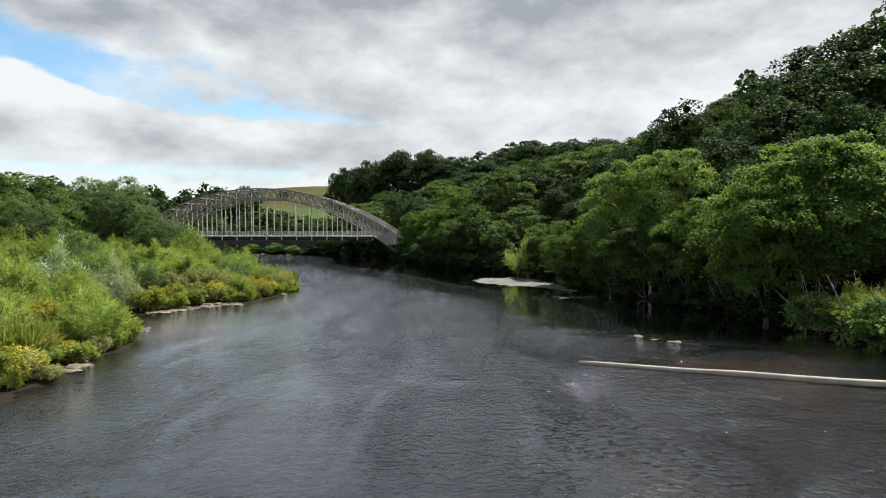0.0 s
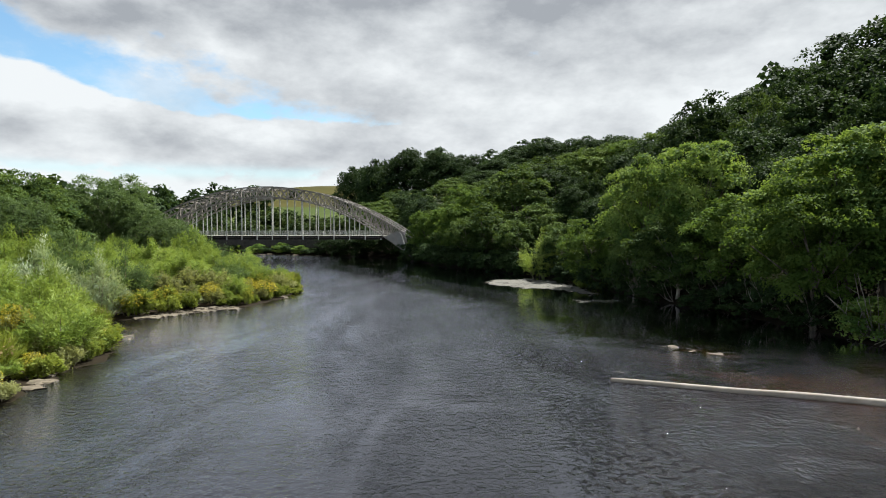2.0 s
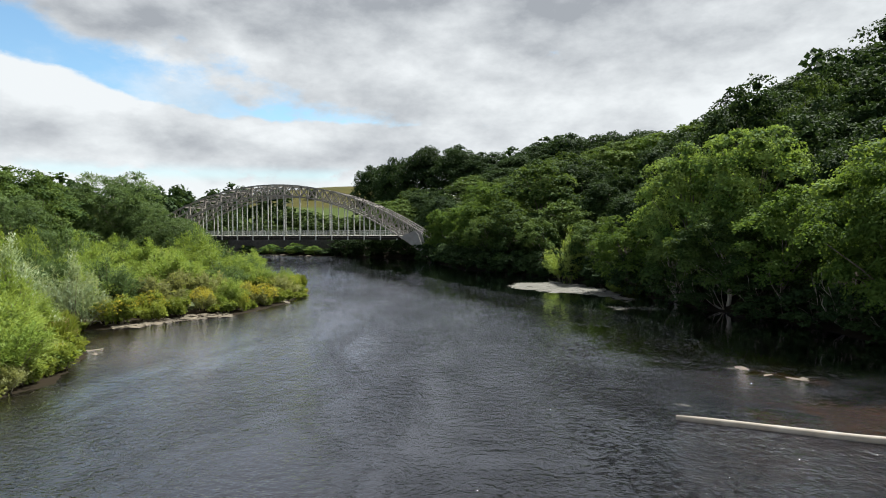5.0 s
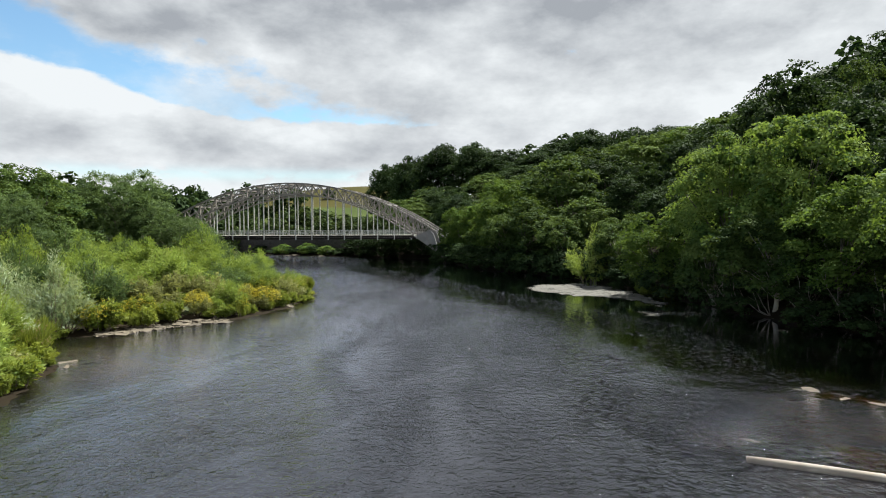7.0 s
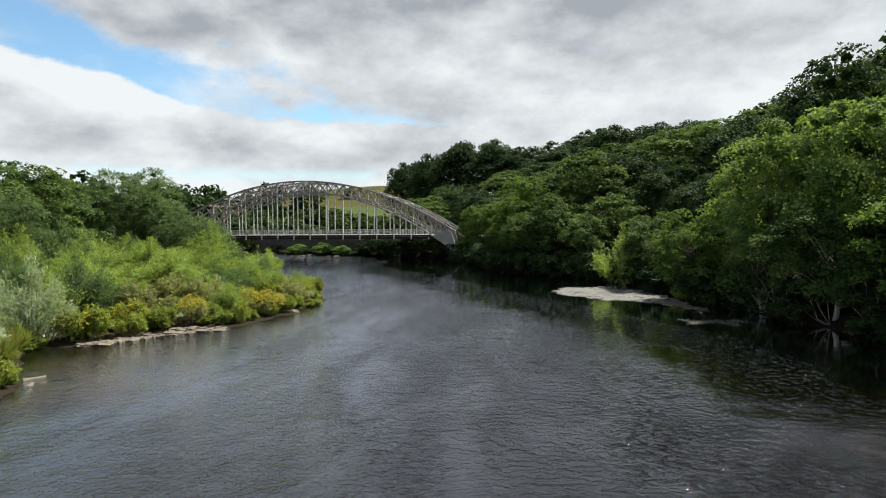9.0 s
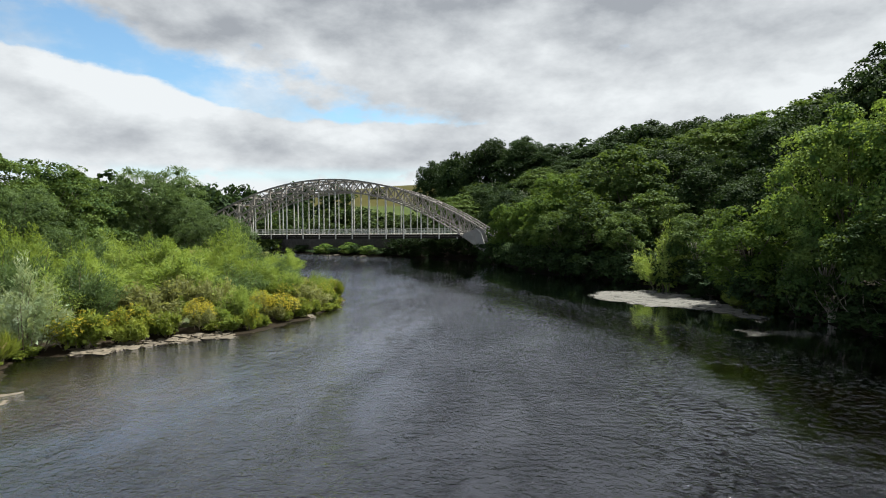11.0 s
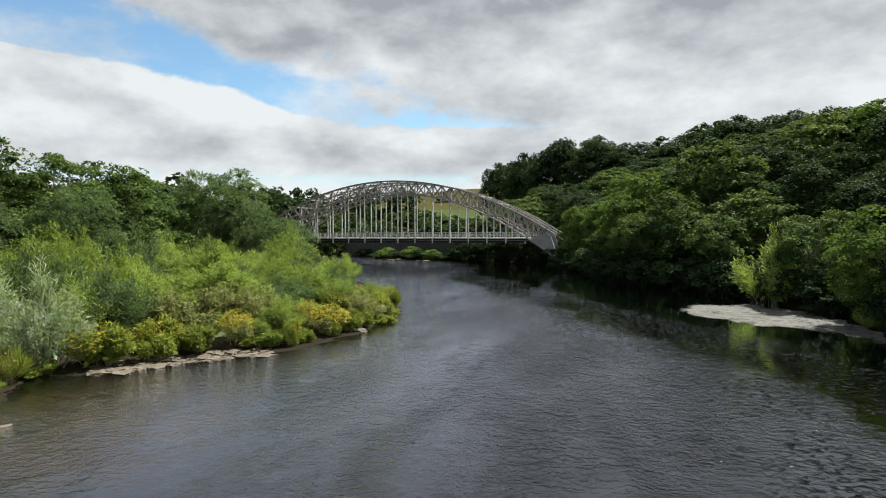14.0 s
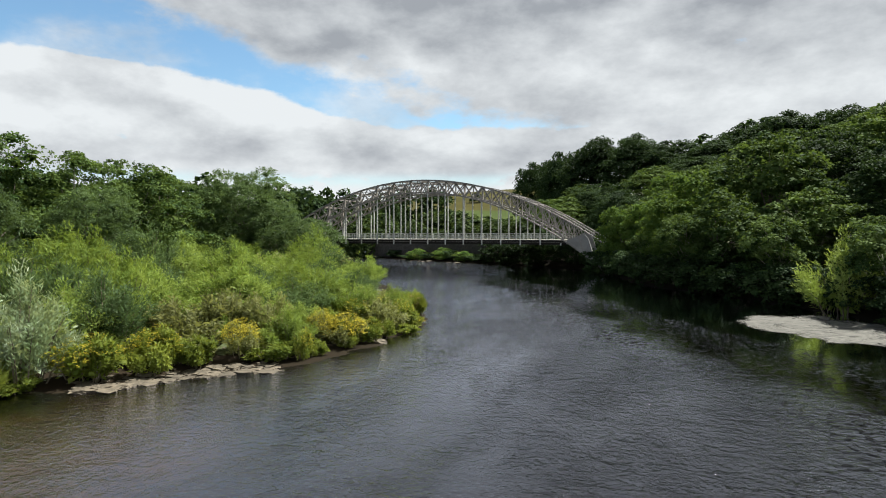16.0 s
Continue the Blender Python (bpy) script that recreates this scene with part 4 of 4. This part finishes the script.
# the slope above
for k, x, y, top, w in (
        ("oak", 38.5, 96, 27.6, 13), ("ash", 43, 88, 26.8, 8), ("oak", 50, 94, 31, 12), ("oak", 60, 97, 37, 17), ("oak", 71, 92, 43.5, 20), ("oak", 40, 78, 22, 11), ("oak", 48, 80, 27, 14),
        ("oak", 44, 66, 22.5, 11), ("oak", 56, 78, 31, 16), ("syc_a", 47, 55, 22, 12), ("oak", 36, 104, 23, 11), ("syc_b", 46, 112, 28.0, 13), ("oak", 56, 124, 32, 15), ("syc_a", 44, 130, 28.5, 14)):
    tree(k, x, y, top, w)
for k, x, y, top, w in (
        ("dark", 5, 229, 34.5, 16), ("dark", -6, 236, 38.0, 18), ("dark", -18, 243, 38.8, 19), ("dark", -31, 254, 36.0, 16), ("dark", -44, 272, 34.5, 16), ("dark", 14, 206, 30.4, 15),
        ("dark", 24, 214, 36, 17), ("dark", 33, 211, 38, 18), ("dark", 44, 208, 38, 18), ("dark", 55, 205, 38, 17), ("dark", 52, 186, 34.5, 15), ("oak", 22, 180, 27, 14), ("ash", 34, 176, 29, 15),
        ("oak", 12, 172, 22, 12), ("syc_b", 0, 182, 22, 13), ("dark", 10, 192, 25, 14), ("syc_a", -12, 190, 18, 12), ("syc_a", 40, 156, 29, 15), ("dark", 64, 168, 37, 17), ("dark", 72, 150, 41, 18), ("syc_b", 24, 160, 25.5, 14)):
    tree(k, x, y, top, w)
# left bank
for k, x, y, top, w in (
        ("willow", -69, 122, 18.9, 18.5), ("willow", -61, 118, 12.5, 11), ("ash", -68, 96, 17.2, 12), ("ash", -70, 104, 16.3, 12), ("willow", -58, 82, 12.5, 10), ("ash", -67, 88, 17.2, 11),
        ("ash", -69, 80, 18.5, 12), ("willow", -61, 71, 13.5, 11), ("ash", -76, 112, 16.8, 12), ("oak", -88, 118, 17.5, 14), ("ash", -74, 70, 18, 12), ("willow", -58, 56, 12, 11), ("willow", -53, 112, 9.0, 10), ("willow", -58, 126, 9.8, 11)):
    tree(k, x, y, top, w)

# far woods, too many to count
FAR = [broad_crown(40 + i, 15, 6.0, 1.5, 34, 8, 8, 2.1, 1.0)[0] for i in range(3)]


def woods(name, spots, label, mat=M_LEAF_DARK):
    out = []
    for i, (x, y, top, w) in enumerate(spots):
        g = ground_z(x, y)
        q = FAR[i % 3]
        a = rng.uniform(0, 6.28)
        rot = np.array([[math.cos(a), -math.sin(a), 0], [math.sin(a), math.cos(a), 0], [0, 0, 1]])
        out.append((q @ rot.T) * np.array([w / 12, w / 12, (top - g) / 15.4]) + np.array([x, y, g]))
    tagged(new(name, quad_mesh(name, np.concatenate(out), mat)), label, "woodland", kind="stuff")


spots = [(-118 - 17 * i + rng.uniform(-5, 5), 345 + rng.uniform(-12, 12), 29.5 - 0.25 * i + rng.uniform(-1.5, 1.5), 22) for i in range(0, 14)]
valley = [(x, 205 + rng.uniform(-12, 12), 13.0 + rng.uniform(-3, 2), 13) for x in range(-150, -30, 9)]
valley += [(x, 180 + rng.uniform(-6, 6), 9.0 + rng.uniform(-2, 1.5), 9) for x in range(-110, -12, 7)]
spots += [(x, 250 + rng.uniform(-12, 12), 40 + rng.uniform(-3, 3), 18) for x in range(20, 130, 13)]
spots += [(x, 150 + rng.uniform(-12, 12), 44 + rng.uniform(-3, 3), 18) for x in range(76, 130, 12)]
spots += [(-40, 330, 26, 14), (-150, 560, 40, 12), (-120, 300, 22, 12)]
spots += [(-95 + rng.uniform(-6, 6), y, 17 + rng.uniform(-2, 2), 14) for y in range(20, 190, 10)]
woods("valley_trees", valley, "green trees and scrub on the valley floor behind the bridge", M_LEAF_VALLEY)
woods("far_woods", spots, "dark distant woodland on the valley sides")

# ---- shrubs and herbs on the left bank ----
SHRUBS = {}


def make_shrub(key, name, label, seed, mat, height, spread, stems, leaves, size, slim, droop=0.2, flowers=None):
    ob = tagged(new(name), label, "shrub")
    q, paths = shrub_quads(seed, height, spread, stems, leaves, size, slim, droop)
    part("foliage", quad_mesh("foliage", q, mat), ob)
    part("branchwork", stems_mesh("branchwork", paths, M_TWIG), ob)
    if flowers:
        fl = part("flower_head", quad_mesh("flower_head", flower_quads(seed + 5, height, spread * 0.9, flowers[1], flowers[2]), flowers[0]), ob, flowers[3])
        tagged(fl, kind="stuff")
    ob["kind_height"], ob["kind_spread"] = height, spread
    SHRUBS[key] = ob
    return ob


make_shrub("osier", "willow_shrub", "upright bright green willow shrub on the river bank", 61, M_WILLOW, 4.0, 2.4, 150, 56, 0.27, 0.17)
make_shrub("osier_b", "willow_shrub", "upright bright green willow shrub on the river bank", 62, M_WILLOW, 4.0, 2.2, 150, 56, 0.27, 0.17)
make_shrub("grey", "willow_shrub", "rounded grey-green willow shrub on the river bank", 63, M_WILLOW_DARK, 4.0, 2.6, 160, 54, 0.26, 0.17)
make_shrub("silver", "silver_willow_shrub", "silvery white willow shrub leaning over the water", 64, M_SILVER, 5.0, 2.4, 150, 60, 0.27, 0.17, 0.1)
make_shrub("olive", "scrub_bush", "olive and straw coloured scrub bush", 65, M_OLIVE, 2.6, 1.9, 85, 36, 0.21, 0.34)
make_shrub("herb", "herb_clump", "lush green herb clump at the water's edge", 66, M_HERB, 1.6, 1.3, 70, 36, 0.22, 0.36, 0.35)
make_shrub("ragwort", "ragwort_clump", "green clump with yellow ragwort flowers at the water", 67, M_HERB, 1.8, 1.4, 75, 40, 0.20, 0.34, 0.3, (M_FLOWER, 120, 0.065, "yellow flower heads"))
make_shrub("golden", "goldenrod_clump", "golden yellow flowering clump by the water", 68, M_OLIVE, 1.7, 1.5, 75, 36, 0.18, 0.32, 0.2, (M_FLOWER, 360, 0.075, "golden flower heads"))
make_shrub("reed", "reed_clump", "tall grass clump with brown seed heads", 69, M_HERB, 2.0, 1.2, 110, 16, 0.75, 0.05, -0.5, (M_RUST, 60, 0.16, "brown seed heads"))
shrub_used = set()


def shrub(kind, x, y, height, width, z=None):
    src = SHRUBS[kind]
    g = max(ground_z(x, y), 0.0) if z is None else z
    s, sz = width / (2 * src["kind_spread"]), height / src["kind_height"]
    m = Matrix.LocRotScale((x, y, g - 0.03), Euler((0, 0, rng.uniform(0, 6.28))), (s, s, sz))
    if kind in shrub_used:
        ob = copy_thing(src, Matrix())
    else:
        shrub_used.add(kind)
        ob = src
    ob.matrix_basis = m
    return ob


# the shrubs that stand out along the shore
for k, x, y, h, w in (
        ("osier_b", -23.8, 39.4, 3.5, 5.2), ("golden", -22.6, 31.0, 1.8, 3.2), ("reed", -24.0, 33.6, 2.4, 3.0), ("herb", -22.4, 35.6, 1.4, 2.6), ("herb", -22.8, 41.8, 1.7, 3.0),
        ("osier_b", -27.5, 43.0, 4.0, 5.2), ("osier", -29.5, 47.0, 4.6, 5.2), ("silver", -31.0, 54.8, 5.2, 5.6), ("grey", -31.5, 60.0, 4.2, 6.0), ("osier", -29.2, 37.5, 3.6, 5.0),
        ("osier_b", -27.8, 29.0, 2.6, 4.6), ("olive", -26.5, 35.0, 2.2, 3.2), ("golden", -27.2, 40.0, 2.4, 3.4), ("ragwort", -28.3, 56.2, 2.3, 3.6), ("herb", -26.6, 58.4, 1.7, 2.6)):
    shrub(k, x, y, h, w)
for k, x, y, h, w in (
        ("ragwort", -27.4, 59.5, 2.0, 2.8), ("herb", -25.2, 60.3, 1.6, 2.6), ("olive", -27.6, 65.5, 3.0, 4.4), ("olive", -25.0, 66.0, 2.8, 4.0), ("osier", -22.4, 64.6, 2.3, 3.4), ("golden", -24.2, 62.4, 1.9, 2.6),
        ("golden", -20.8, 68.4, 1.9, 3.4), ("olive", -20.6, 73.5, 2.4, 3.8), ("osier_b", -23.6, 74.6, 2.9, 4.6), ("grey", -26.2, 79.5, 2.8, 4.6), ("osier", -22.0, 78.5, 2.2, 4.0), ("herb", -19.8, 75.8, 1.6, 2.6),
        ("silver", -30.0, 50.2, 2.6, 3.0), ("herb", -24.8, 45.2, 1.5, 2.6)):
    shrub(k, x, y, h, w)
for k, x, y, h, w in (
        ("osier_b", -31.5, 70.5, 4.2, 5.6), ("osier", -36.5, 66.0, 4.8, 6.0), ("osier", -29.5, 77.0, 3.6, 5.2), ("osier_b", -34.5, 84.0, 4.6, 6.0), ("osier", -44, 103, 6.4, 8.0), ("grey", -40.5, 98, 5.6, 7.0),
        ("osier", -38, 92, 5.0, 6.5), ("grey", -48.5, 108, 6.8, 8), ("osier_b", -32, 93, 3.8, 5.5), ("grey", -38.5, 60, 5.4, 6.5), ("osier", -36, 48, 5.4, 6.5), ("silver", -36.0, 54.6, 5.6, 6.0), ("osier_b", -35, 40, 4.8, 6)):
    shrub(k, x, y, h, w)
# the thicket behind, filled in with even gaps
placed = []
for i in range(4000):
    x, y = rng.uniform(-74, -24), rng.uniform(16, 128)
    sd_ = float(river_distance(np.array([x]), np.array([y]))[0])
    if sd_ < 5.5 or sd_ > 52:
        continue
    gap_ = 4.1 + 0.03 * sd_
    if any((x - a) ** 2 + (y - b) ** 2 < gap_ ** 2 for a, b in placed):
        continue
    placed.append((x, y))
    h = min(2.3 + 0.10 * sd_, 5.4) * rng.uniform(0.72, 1.28)
    shrub(("osier", "osier_b", "osier", "grey", "osier_b", "olive", "osier")[int(rng.integers(0, 7))] if sd_ < 24 else ("osier", "osier_b", "osier", "grey")[int(rng.integers(0, 4))], x, y, h, h * rng.uniform(1.0, 1.4) + 2.0)
    if len(placed) > 190:
        break
# a hem of herbs along the shore
hem = [(a_, b_) for a_, b_ in zip(LEFT_SHORE[1:14], LEFT_SHORE[2:15])]
for (ax, ay), (bx, by) in hem:
    L_ = math.hypot(bx - ax, by - ay)
    for k in range(int(L_ / 1.5)):
        f = (k + rng.uniform(0.2, 0.8)) * 1.5 / L_
        x, y = ax + (bx - ax) * f, ay + (by - ay) * f
        if y < 22 or rng.random() < 0.12:
            continue
        inland = rng.uniform(-0.25, 0.45) if not 54.5 < y < 63 else rng.uniform(1.5, 2.6)
        x += 2.0
        while ground_z(x, y) < 0.03 and x > -40:
            x -= 0.2
        kind_ = ("herb", "herb", "osier_b", "ragwort", "olive", "herb", "reed")[int(rng.integers(0, 7))]
        shrub(kind_, x - inland, y + (0.6 if 54.5 < y < 63 else 0), 0.7 + 1.2 * rng.random() ** 1.8, rng.uniform(1.2, 2.3))
# low herbs between the hem and the thicket
for i in range(900):
    x, y = rng.uniform(-36, -18), rng.uniform(24, 84)
    sd_ = float(river_distance(np.array([x]), np.array([y]))[0])
    if not 1.2 < sd_ < 7.0 or (54.5 < y < 62 and sd_ < 2.6) or any((x - a) ** 2 + (y - b) ** 2 < 1.55 ** 2 for a, b in placed):
        continue
    placed.append((x, y))
    shrub(("herb", "olive", "osier_b", "herb", "ragwort", "olive", "golden", "osier")[int(rng.integers(0, 8))], x, y, rng.uniform(0.9, 2.0), rng.uniform(2.0, 3.2))
    if len(placed) > 245:
        break
# an open patch of the right bank: pale sapling, dry grass
for k, x, y, h, w in (("herb", 30.6, 44.6, 2.0, 3.0), ("reed", 31.6, 43.2, 2.4, 3.2), ("olive", 32.2, 45.0, 2.2, 3.0), ("herb", 29.4, 46.4, 2.4, 3.0), ("herb", 30.6, 41.0, 1.6, 3.0), ("reed", 33.4, 42.0, 2.2, 3.4), ("olive", 35.0, 43.6, 2.4, 3.4), ("herb", 34.6, 40.2, 2.2, 3.4), ("reed", 36.4, 41.4, 2.0, 3.2), ("osier_b", 30.2, 42.4, 3.6, 4.2), ("herb", 32.4, 38.6, 2.0, 3.4), ("olive", 37.4, 45.0, 2.2, 3.6), ("osier", 13.6, 93.6, 6.6, 7.0), ("osier_b", 16.8, 80.2, 1.8, 3.6), ("herb", 17.6, 77.6, 1.5, 3.0)):
    shrub(k, x, y, h, w)
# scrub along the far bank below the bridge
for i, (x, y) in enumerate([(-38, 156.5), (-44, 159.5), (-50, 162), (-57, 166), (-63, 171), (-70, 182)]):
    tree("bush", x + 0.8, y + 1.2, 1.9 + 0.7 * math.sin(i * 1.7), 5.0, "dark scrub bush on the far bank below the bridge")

# ---- stones, pole, foam, driftwood ----
def stone_mesh(seed, flat=0.4):
    r = np.random.default_rng(seed)
    bm = bmesh.new()
    bmesh.ops.create_icosphere(bm, subdivisions=2, radius=1)
    for v in bm.verts:
        n = noise.noise(v.co * 1.9 + Vector((seed, 0, 0)))
        v.co *= 1 + 0.75 * n
        v.co.z = max(min(v.co.z, 0.62 + 0.1 * n), -0.6) * flat
        v.co.x *= 1.25
    bmesh.ops.recalc_face_normals(bm, faces=bm.faces)
    return bm_mesh("stone", bm, M_STONE)


WET = []
for i in range(3):
    WET.append(stone_mesh(i + 21, 0.4))
    WET[-1].materials[0] = M_WET_STONE
STONES = [stone_mesh(i + 1, 0.22 + 0.09 * (i % 3)) for i in range(6)]


def stone(x, y, s, z=None, label="pale flat river stone at the water's edge", sz=None):
    ob = new("stone", STONES[int(rng.integers(0, 6))])
    g = ground_z(x, y)
    ob.matrix_basis = Matrix.LocRotScale((x, y, max(g, -0.16) + (0.0 if z is None else z)), Euler((rng.uniform(-0.1, 0.1), rng.uniform(-0.1, 0.1), rng.uniform(0, 6.28))), (s, s, sz or s))
    return tagged(ob, label, "stone", "stones on the shore")


for x, y, s in ((-26.2, 55.6, 0.5), (-21.4, 61.0, 0.55), (-22.5, 60.5, 0.45), (-24.0, 47.2, 0.5), (-23.2, 47.9, 0.55), (-24.6, 48.3, 0.45), (-23.3, 46.4, 0.4), (-21.6, 34.6, 0.5), (-21.3, 33.6, 0.5), (-22.2, 35.9, 0.5), (-19.2, 70.2, 0.5)):
    stone(x, y, s, label="large flat pale slab of river stone at the shore")
BEACH = ((-27.6, 55.0), (-26.6, 55.9), (-24.9, 58.2), (-23.2, 59.8), (-21.0, 61.6))
for i in range(272):
    k = int(rng.integers(0, 4))
    f, (ax, ay), (bx, by) = rng.random(), BEACH[k], BEACH[k + 1]
    inl = rng.uniform(-0.4, 1.5) if rng.random() < 0.7 else rng.uniform(-0.3, 0.3)
    x, y = ax + (bx - ax) * f - inl * 0.75, ay + (by - ay) * f + inl * 0.66
    if ground_z(x, y) < -0.2:
        continue
    size_ = 0.07 + 0.34 * rng.random() ** 2.6
    stone(x, y, size_, 0.0, sz=size_ * rng.uniform(0.7, 1.5))
for x, y, s in ((14.1, 43.7, 0.7), (15.2, 43.1, 0.6), (16.4, 42.3, 0.7), (17.3, 41.5, 0.5), (9.0, 37.1, 0.6), (10.0, 36.7, 0.5), (10.9, 36.5, 0.5), (18.2, 33.2, 0.6), (19.5, 32.8, 0.5), (20.6, 32.6, 0.5)):
    ob = stone(x, y, s * 1.1, 0.05, "wet brown stone just breaking the river surface", s * 0.5)
    ob.data = WET[int(rng.integers(0, 3))]
ob = stone(16.6, 27.7, 0.55, 0.02, "mossy yellow-green stone in the shallows", 0.4)

for x, y, s in ((-40.5, 155.2, 0.9), (-43.0, 156.6, 0.7), (-48.0, 158.6, 1.0), (-50.5, 159.6, 0.7), (-53.0, 161.2, 0.9), (-57.5, 164.6, 0.8), (-34.0, 152.6, 0.7)):
    stone(x, y, s * 0.8, 0.05, "pale boulder on the far shore below the bridge", s)

# the long pale pole
a, b = Vector((8.2, 35.3, 0.02)), Vector((31.5, 26.6, 0.30))
n = 24
pts = [a.lerp(b, i / n) + Vector((0, 0, 0.02 * math.sin(i * 0.9))) for i in range(n + 1)]
vs, fs = tube(pts, [0.145 + 0.075 * i / n + 0.006 * math.sin(i * 1.7) for i in range(n + 1)], 12)
pole_ob = new("pole", mesh_from("pole", vs, fs, M_POLE, smooth=True))
tagged(pole_ob, "long pale weathered pole lying across the shallows", "pole")

# drifting foam
def foam_sheet(outline, seed, label, mat=M_FOAM, cell=0.35, wild=1.0):
    pts = np.array(outline, float)
    xs = np.arange(pts[:, 0].min() - 1, pts[:, 0].max() + 1, cell)
    ys = np.arange(pts[:, 1].min() - 1, pts[:, 1].max() + 1, cell)
    X, Y = np.meshgrid(xs, ys)
    wx_ = X + wild * 0.55 * wobble(X, Y, 1.1, seed) + wild * 0.3 * wobble(X, Y, 2.7, seed + 1)
    wy_ = Y + wild * 0.8 * wobble(Y, X, 0.9, seed + 2) + wild * 0.3 * wobble(X, Y, 3.1, seed + 3)
    inside = np.zeros(X.shape, bool)
    for p, q in zip(pts, np.roll(pts, -1, 0)):
        inside ^= ((p[1] > wy_) != (q[1] > wy_)) & (wx_ < (q[0] - p[0]) * (wy_ - p[1]) / (q[1] - p[1] + 1e-12) + p[0])
    idx_ = np.arange(X.size).reshape(X.shape)
    fq = np.stack([idx_[:-1, :-1], idx_[:-1, 1:], idx_[1:, 1:], idx_[1:, :-1]], -1)[inside[:-1, :-1]]
    used_, inv_ = np.unique(fq, return_inverse=True)
    vv = np.stack([X.ravel(), Y.ravel(), np.full(X.size, 0.015)], -1)[used_]
    near = np.full(X.shape, 1e9)
    for p, q in zip(pts, np.roll(pts, -1, 0)):
        d_ = q - p
        t_ = np.clip(((wx_ - p[0]) * d_[0] + (wy_ - p[1]) * d_[1]) / (d_ @ d_), 0, 1)
        near = np.minimum(near, np.hypot(wx_ - p[0] - t_ * d_[0], wy_ - p[1] - t_ * d_[1]))
    me = mesh_from("foam", vv, inv_.reshape(-1, 4), mat)
    fade = np.where(inside, np.clip(near / (3.4 * cell), 0, 1), 0.0).ravel()[used_]
    me.attributes.new("inward", "FLOAT", "POINT").data.foreach_set("value", fade.astype(np.float32))
    tagged(new("foam", me), label, "foam", kind="stuff")


foam_sheet([(5.0, 82.5), (3.6, 86), (6.0, 91), (11, 92.5), (15.2, 88), (17, 80), (17.2, 73), (15.6, 71), (12.6, 76.5), (8.5, 79)], 1, "pale scum of foam drifting on the water")
foam_sheet([(12.0, 65.6), (13.0, 68.2), (17.5, 69.5), (19.0, 66.5), (16.5, 64.6)], 2, "thin pale foam on dark water", M_FOAM_THIN)
for k, (x, y, lx, ly) in enumerate(((14.3, 43.8, 1.2, 0.32), (15.6, 43.0, 0.8, 0.24), (16.9, 42.0, 1.0, 0.28), (9.2, 37.2, 0.9, 0.28), (10.6, 36.8, 0.7, 0.2), (18.4, 33.4, 0.7, 0.2), (20.2, 33.0, 0.5, 0.2))):
    foam_sheet([(x - lx, y + 0.3 * lx), (x, y + ly), (x + lx, y - 0.3 * lx), (x, y - ly)], 4 + k, "white water round a shallow stone", M_FOAM_THIN, 0.08, 0.22)
foam_sheet([(-21, 122), (-17, 122.9), (-11, 122.4), (-10, 121.6), (-16, 121.3)], 3, "thin pale foam on dark water", M_FOAM_THIN)

# pale bare stems that lean out from the foot of the right bank
for i in range(15):
    y = 39 + 37 * (i + rng.uniform(-0.3, 0.3)) / 14
    x = float(np.interp(y, [28, 38, 47, 58, 67, 76], [30.5, 30, 28, 25.5, 21, 19])) + rng.uniform(0.5, 1.3)
    p0 = Vector((x, y, max(ground_z(x, y), 0.0) - 0.15))
    tubes = []
    for k in range(int(rng.integers(3, 7))):
        out_ = Vector((rng.uniform(-2.6, -0.2), rng.uniform(-2.2, 2.2), 0))
        up_ = Vector((0, 0, rng.uniform(2.2, 5.0)))
        path_ = [p0 + Vector((rng.uniform(-0.2, 0.2), rng.uniform(-0.2, 0.2), 0)) + out_ * f ** 0.8 + up_ * f ** 1.25 + Vector((rng.uniform(-0.08, 0.08), rng.uniform(-0.08, 0.08), 0)) for f in (0, 0.25, 0.5, 0.75, 1)]
        r0 = rng.uniform(0.03, 0.065)
        tubes.append(tube(path_, [r0, r0 * 0.85, r0 * 0.7, r0 * 0.5, r0 * 0.2], 5))
        for t_ in range(2):
            s0 = path_[2 + t_]
            tubes.append(tube([s0, s0 + Vector((rng.uniform(-1.0, 0.3), rng.uniform(-0.8, 0.8), rng.uniform(0.2, 1.1)))], [r0 * 0.4, r0 * 0.12], 4))
    tagged(new("dead_shrub", mesh_from("dead_shrub", *add_tubes(tubes), M_PALE_BARK if i % 3 == 0 else M_GREY_STEM, smooth=True)), "bare pale leaning stems at the water's edge", "shrub", "bare stems on the bank")

# driftwood caught at the foot of the right bank
tubes = []
for k in range(46):
    c = Vector((29.6 + rng.normal() * 0.7, 42.6 + rng.normal() * 1.3, 0.25 + abs(rng.normal()) * 0.45))
    d = Vector((rng.uniform(-1, 1), rng.uniform(-1, 1), rng.uniform(-0.35, 0.45))).normalized() * rng.uniform(0.5, 1.5)
    r0 = rng.uniform(0.015, 0.045)
    tubes.append(tube([c - d, c + Vector((rng.uniform(-0.1, 0.1), 0, rng.uniform(-0.1, 0.15))), c + d], [r0, r0 * 0.8, r0 * 0.4], 5))
tagged(new("driftwood_pile", mesh_from("driftwood_pile", *add_tubes(tubes), M_GREY_STEM)), "tangled grey driftwood pile at the foot of the bank", "driftwood")

# masonry wall on the far bank behind the bridge
wall = new("retaining_wall", box_data("retaining_wall", M_WALL_STONE, (52, 0.9, 4.6), 0.06))
wall.matrix_basis = Matrix.LocRotScale((-50, 166.5, 2.5), Euler((0, 0, radians(-27))), None)
tagged(wall, "dark sooty masonry retaining wall above the far bank", "wall", kind="structure")
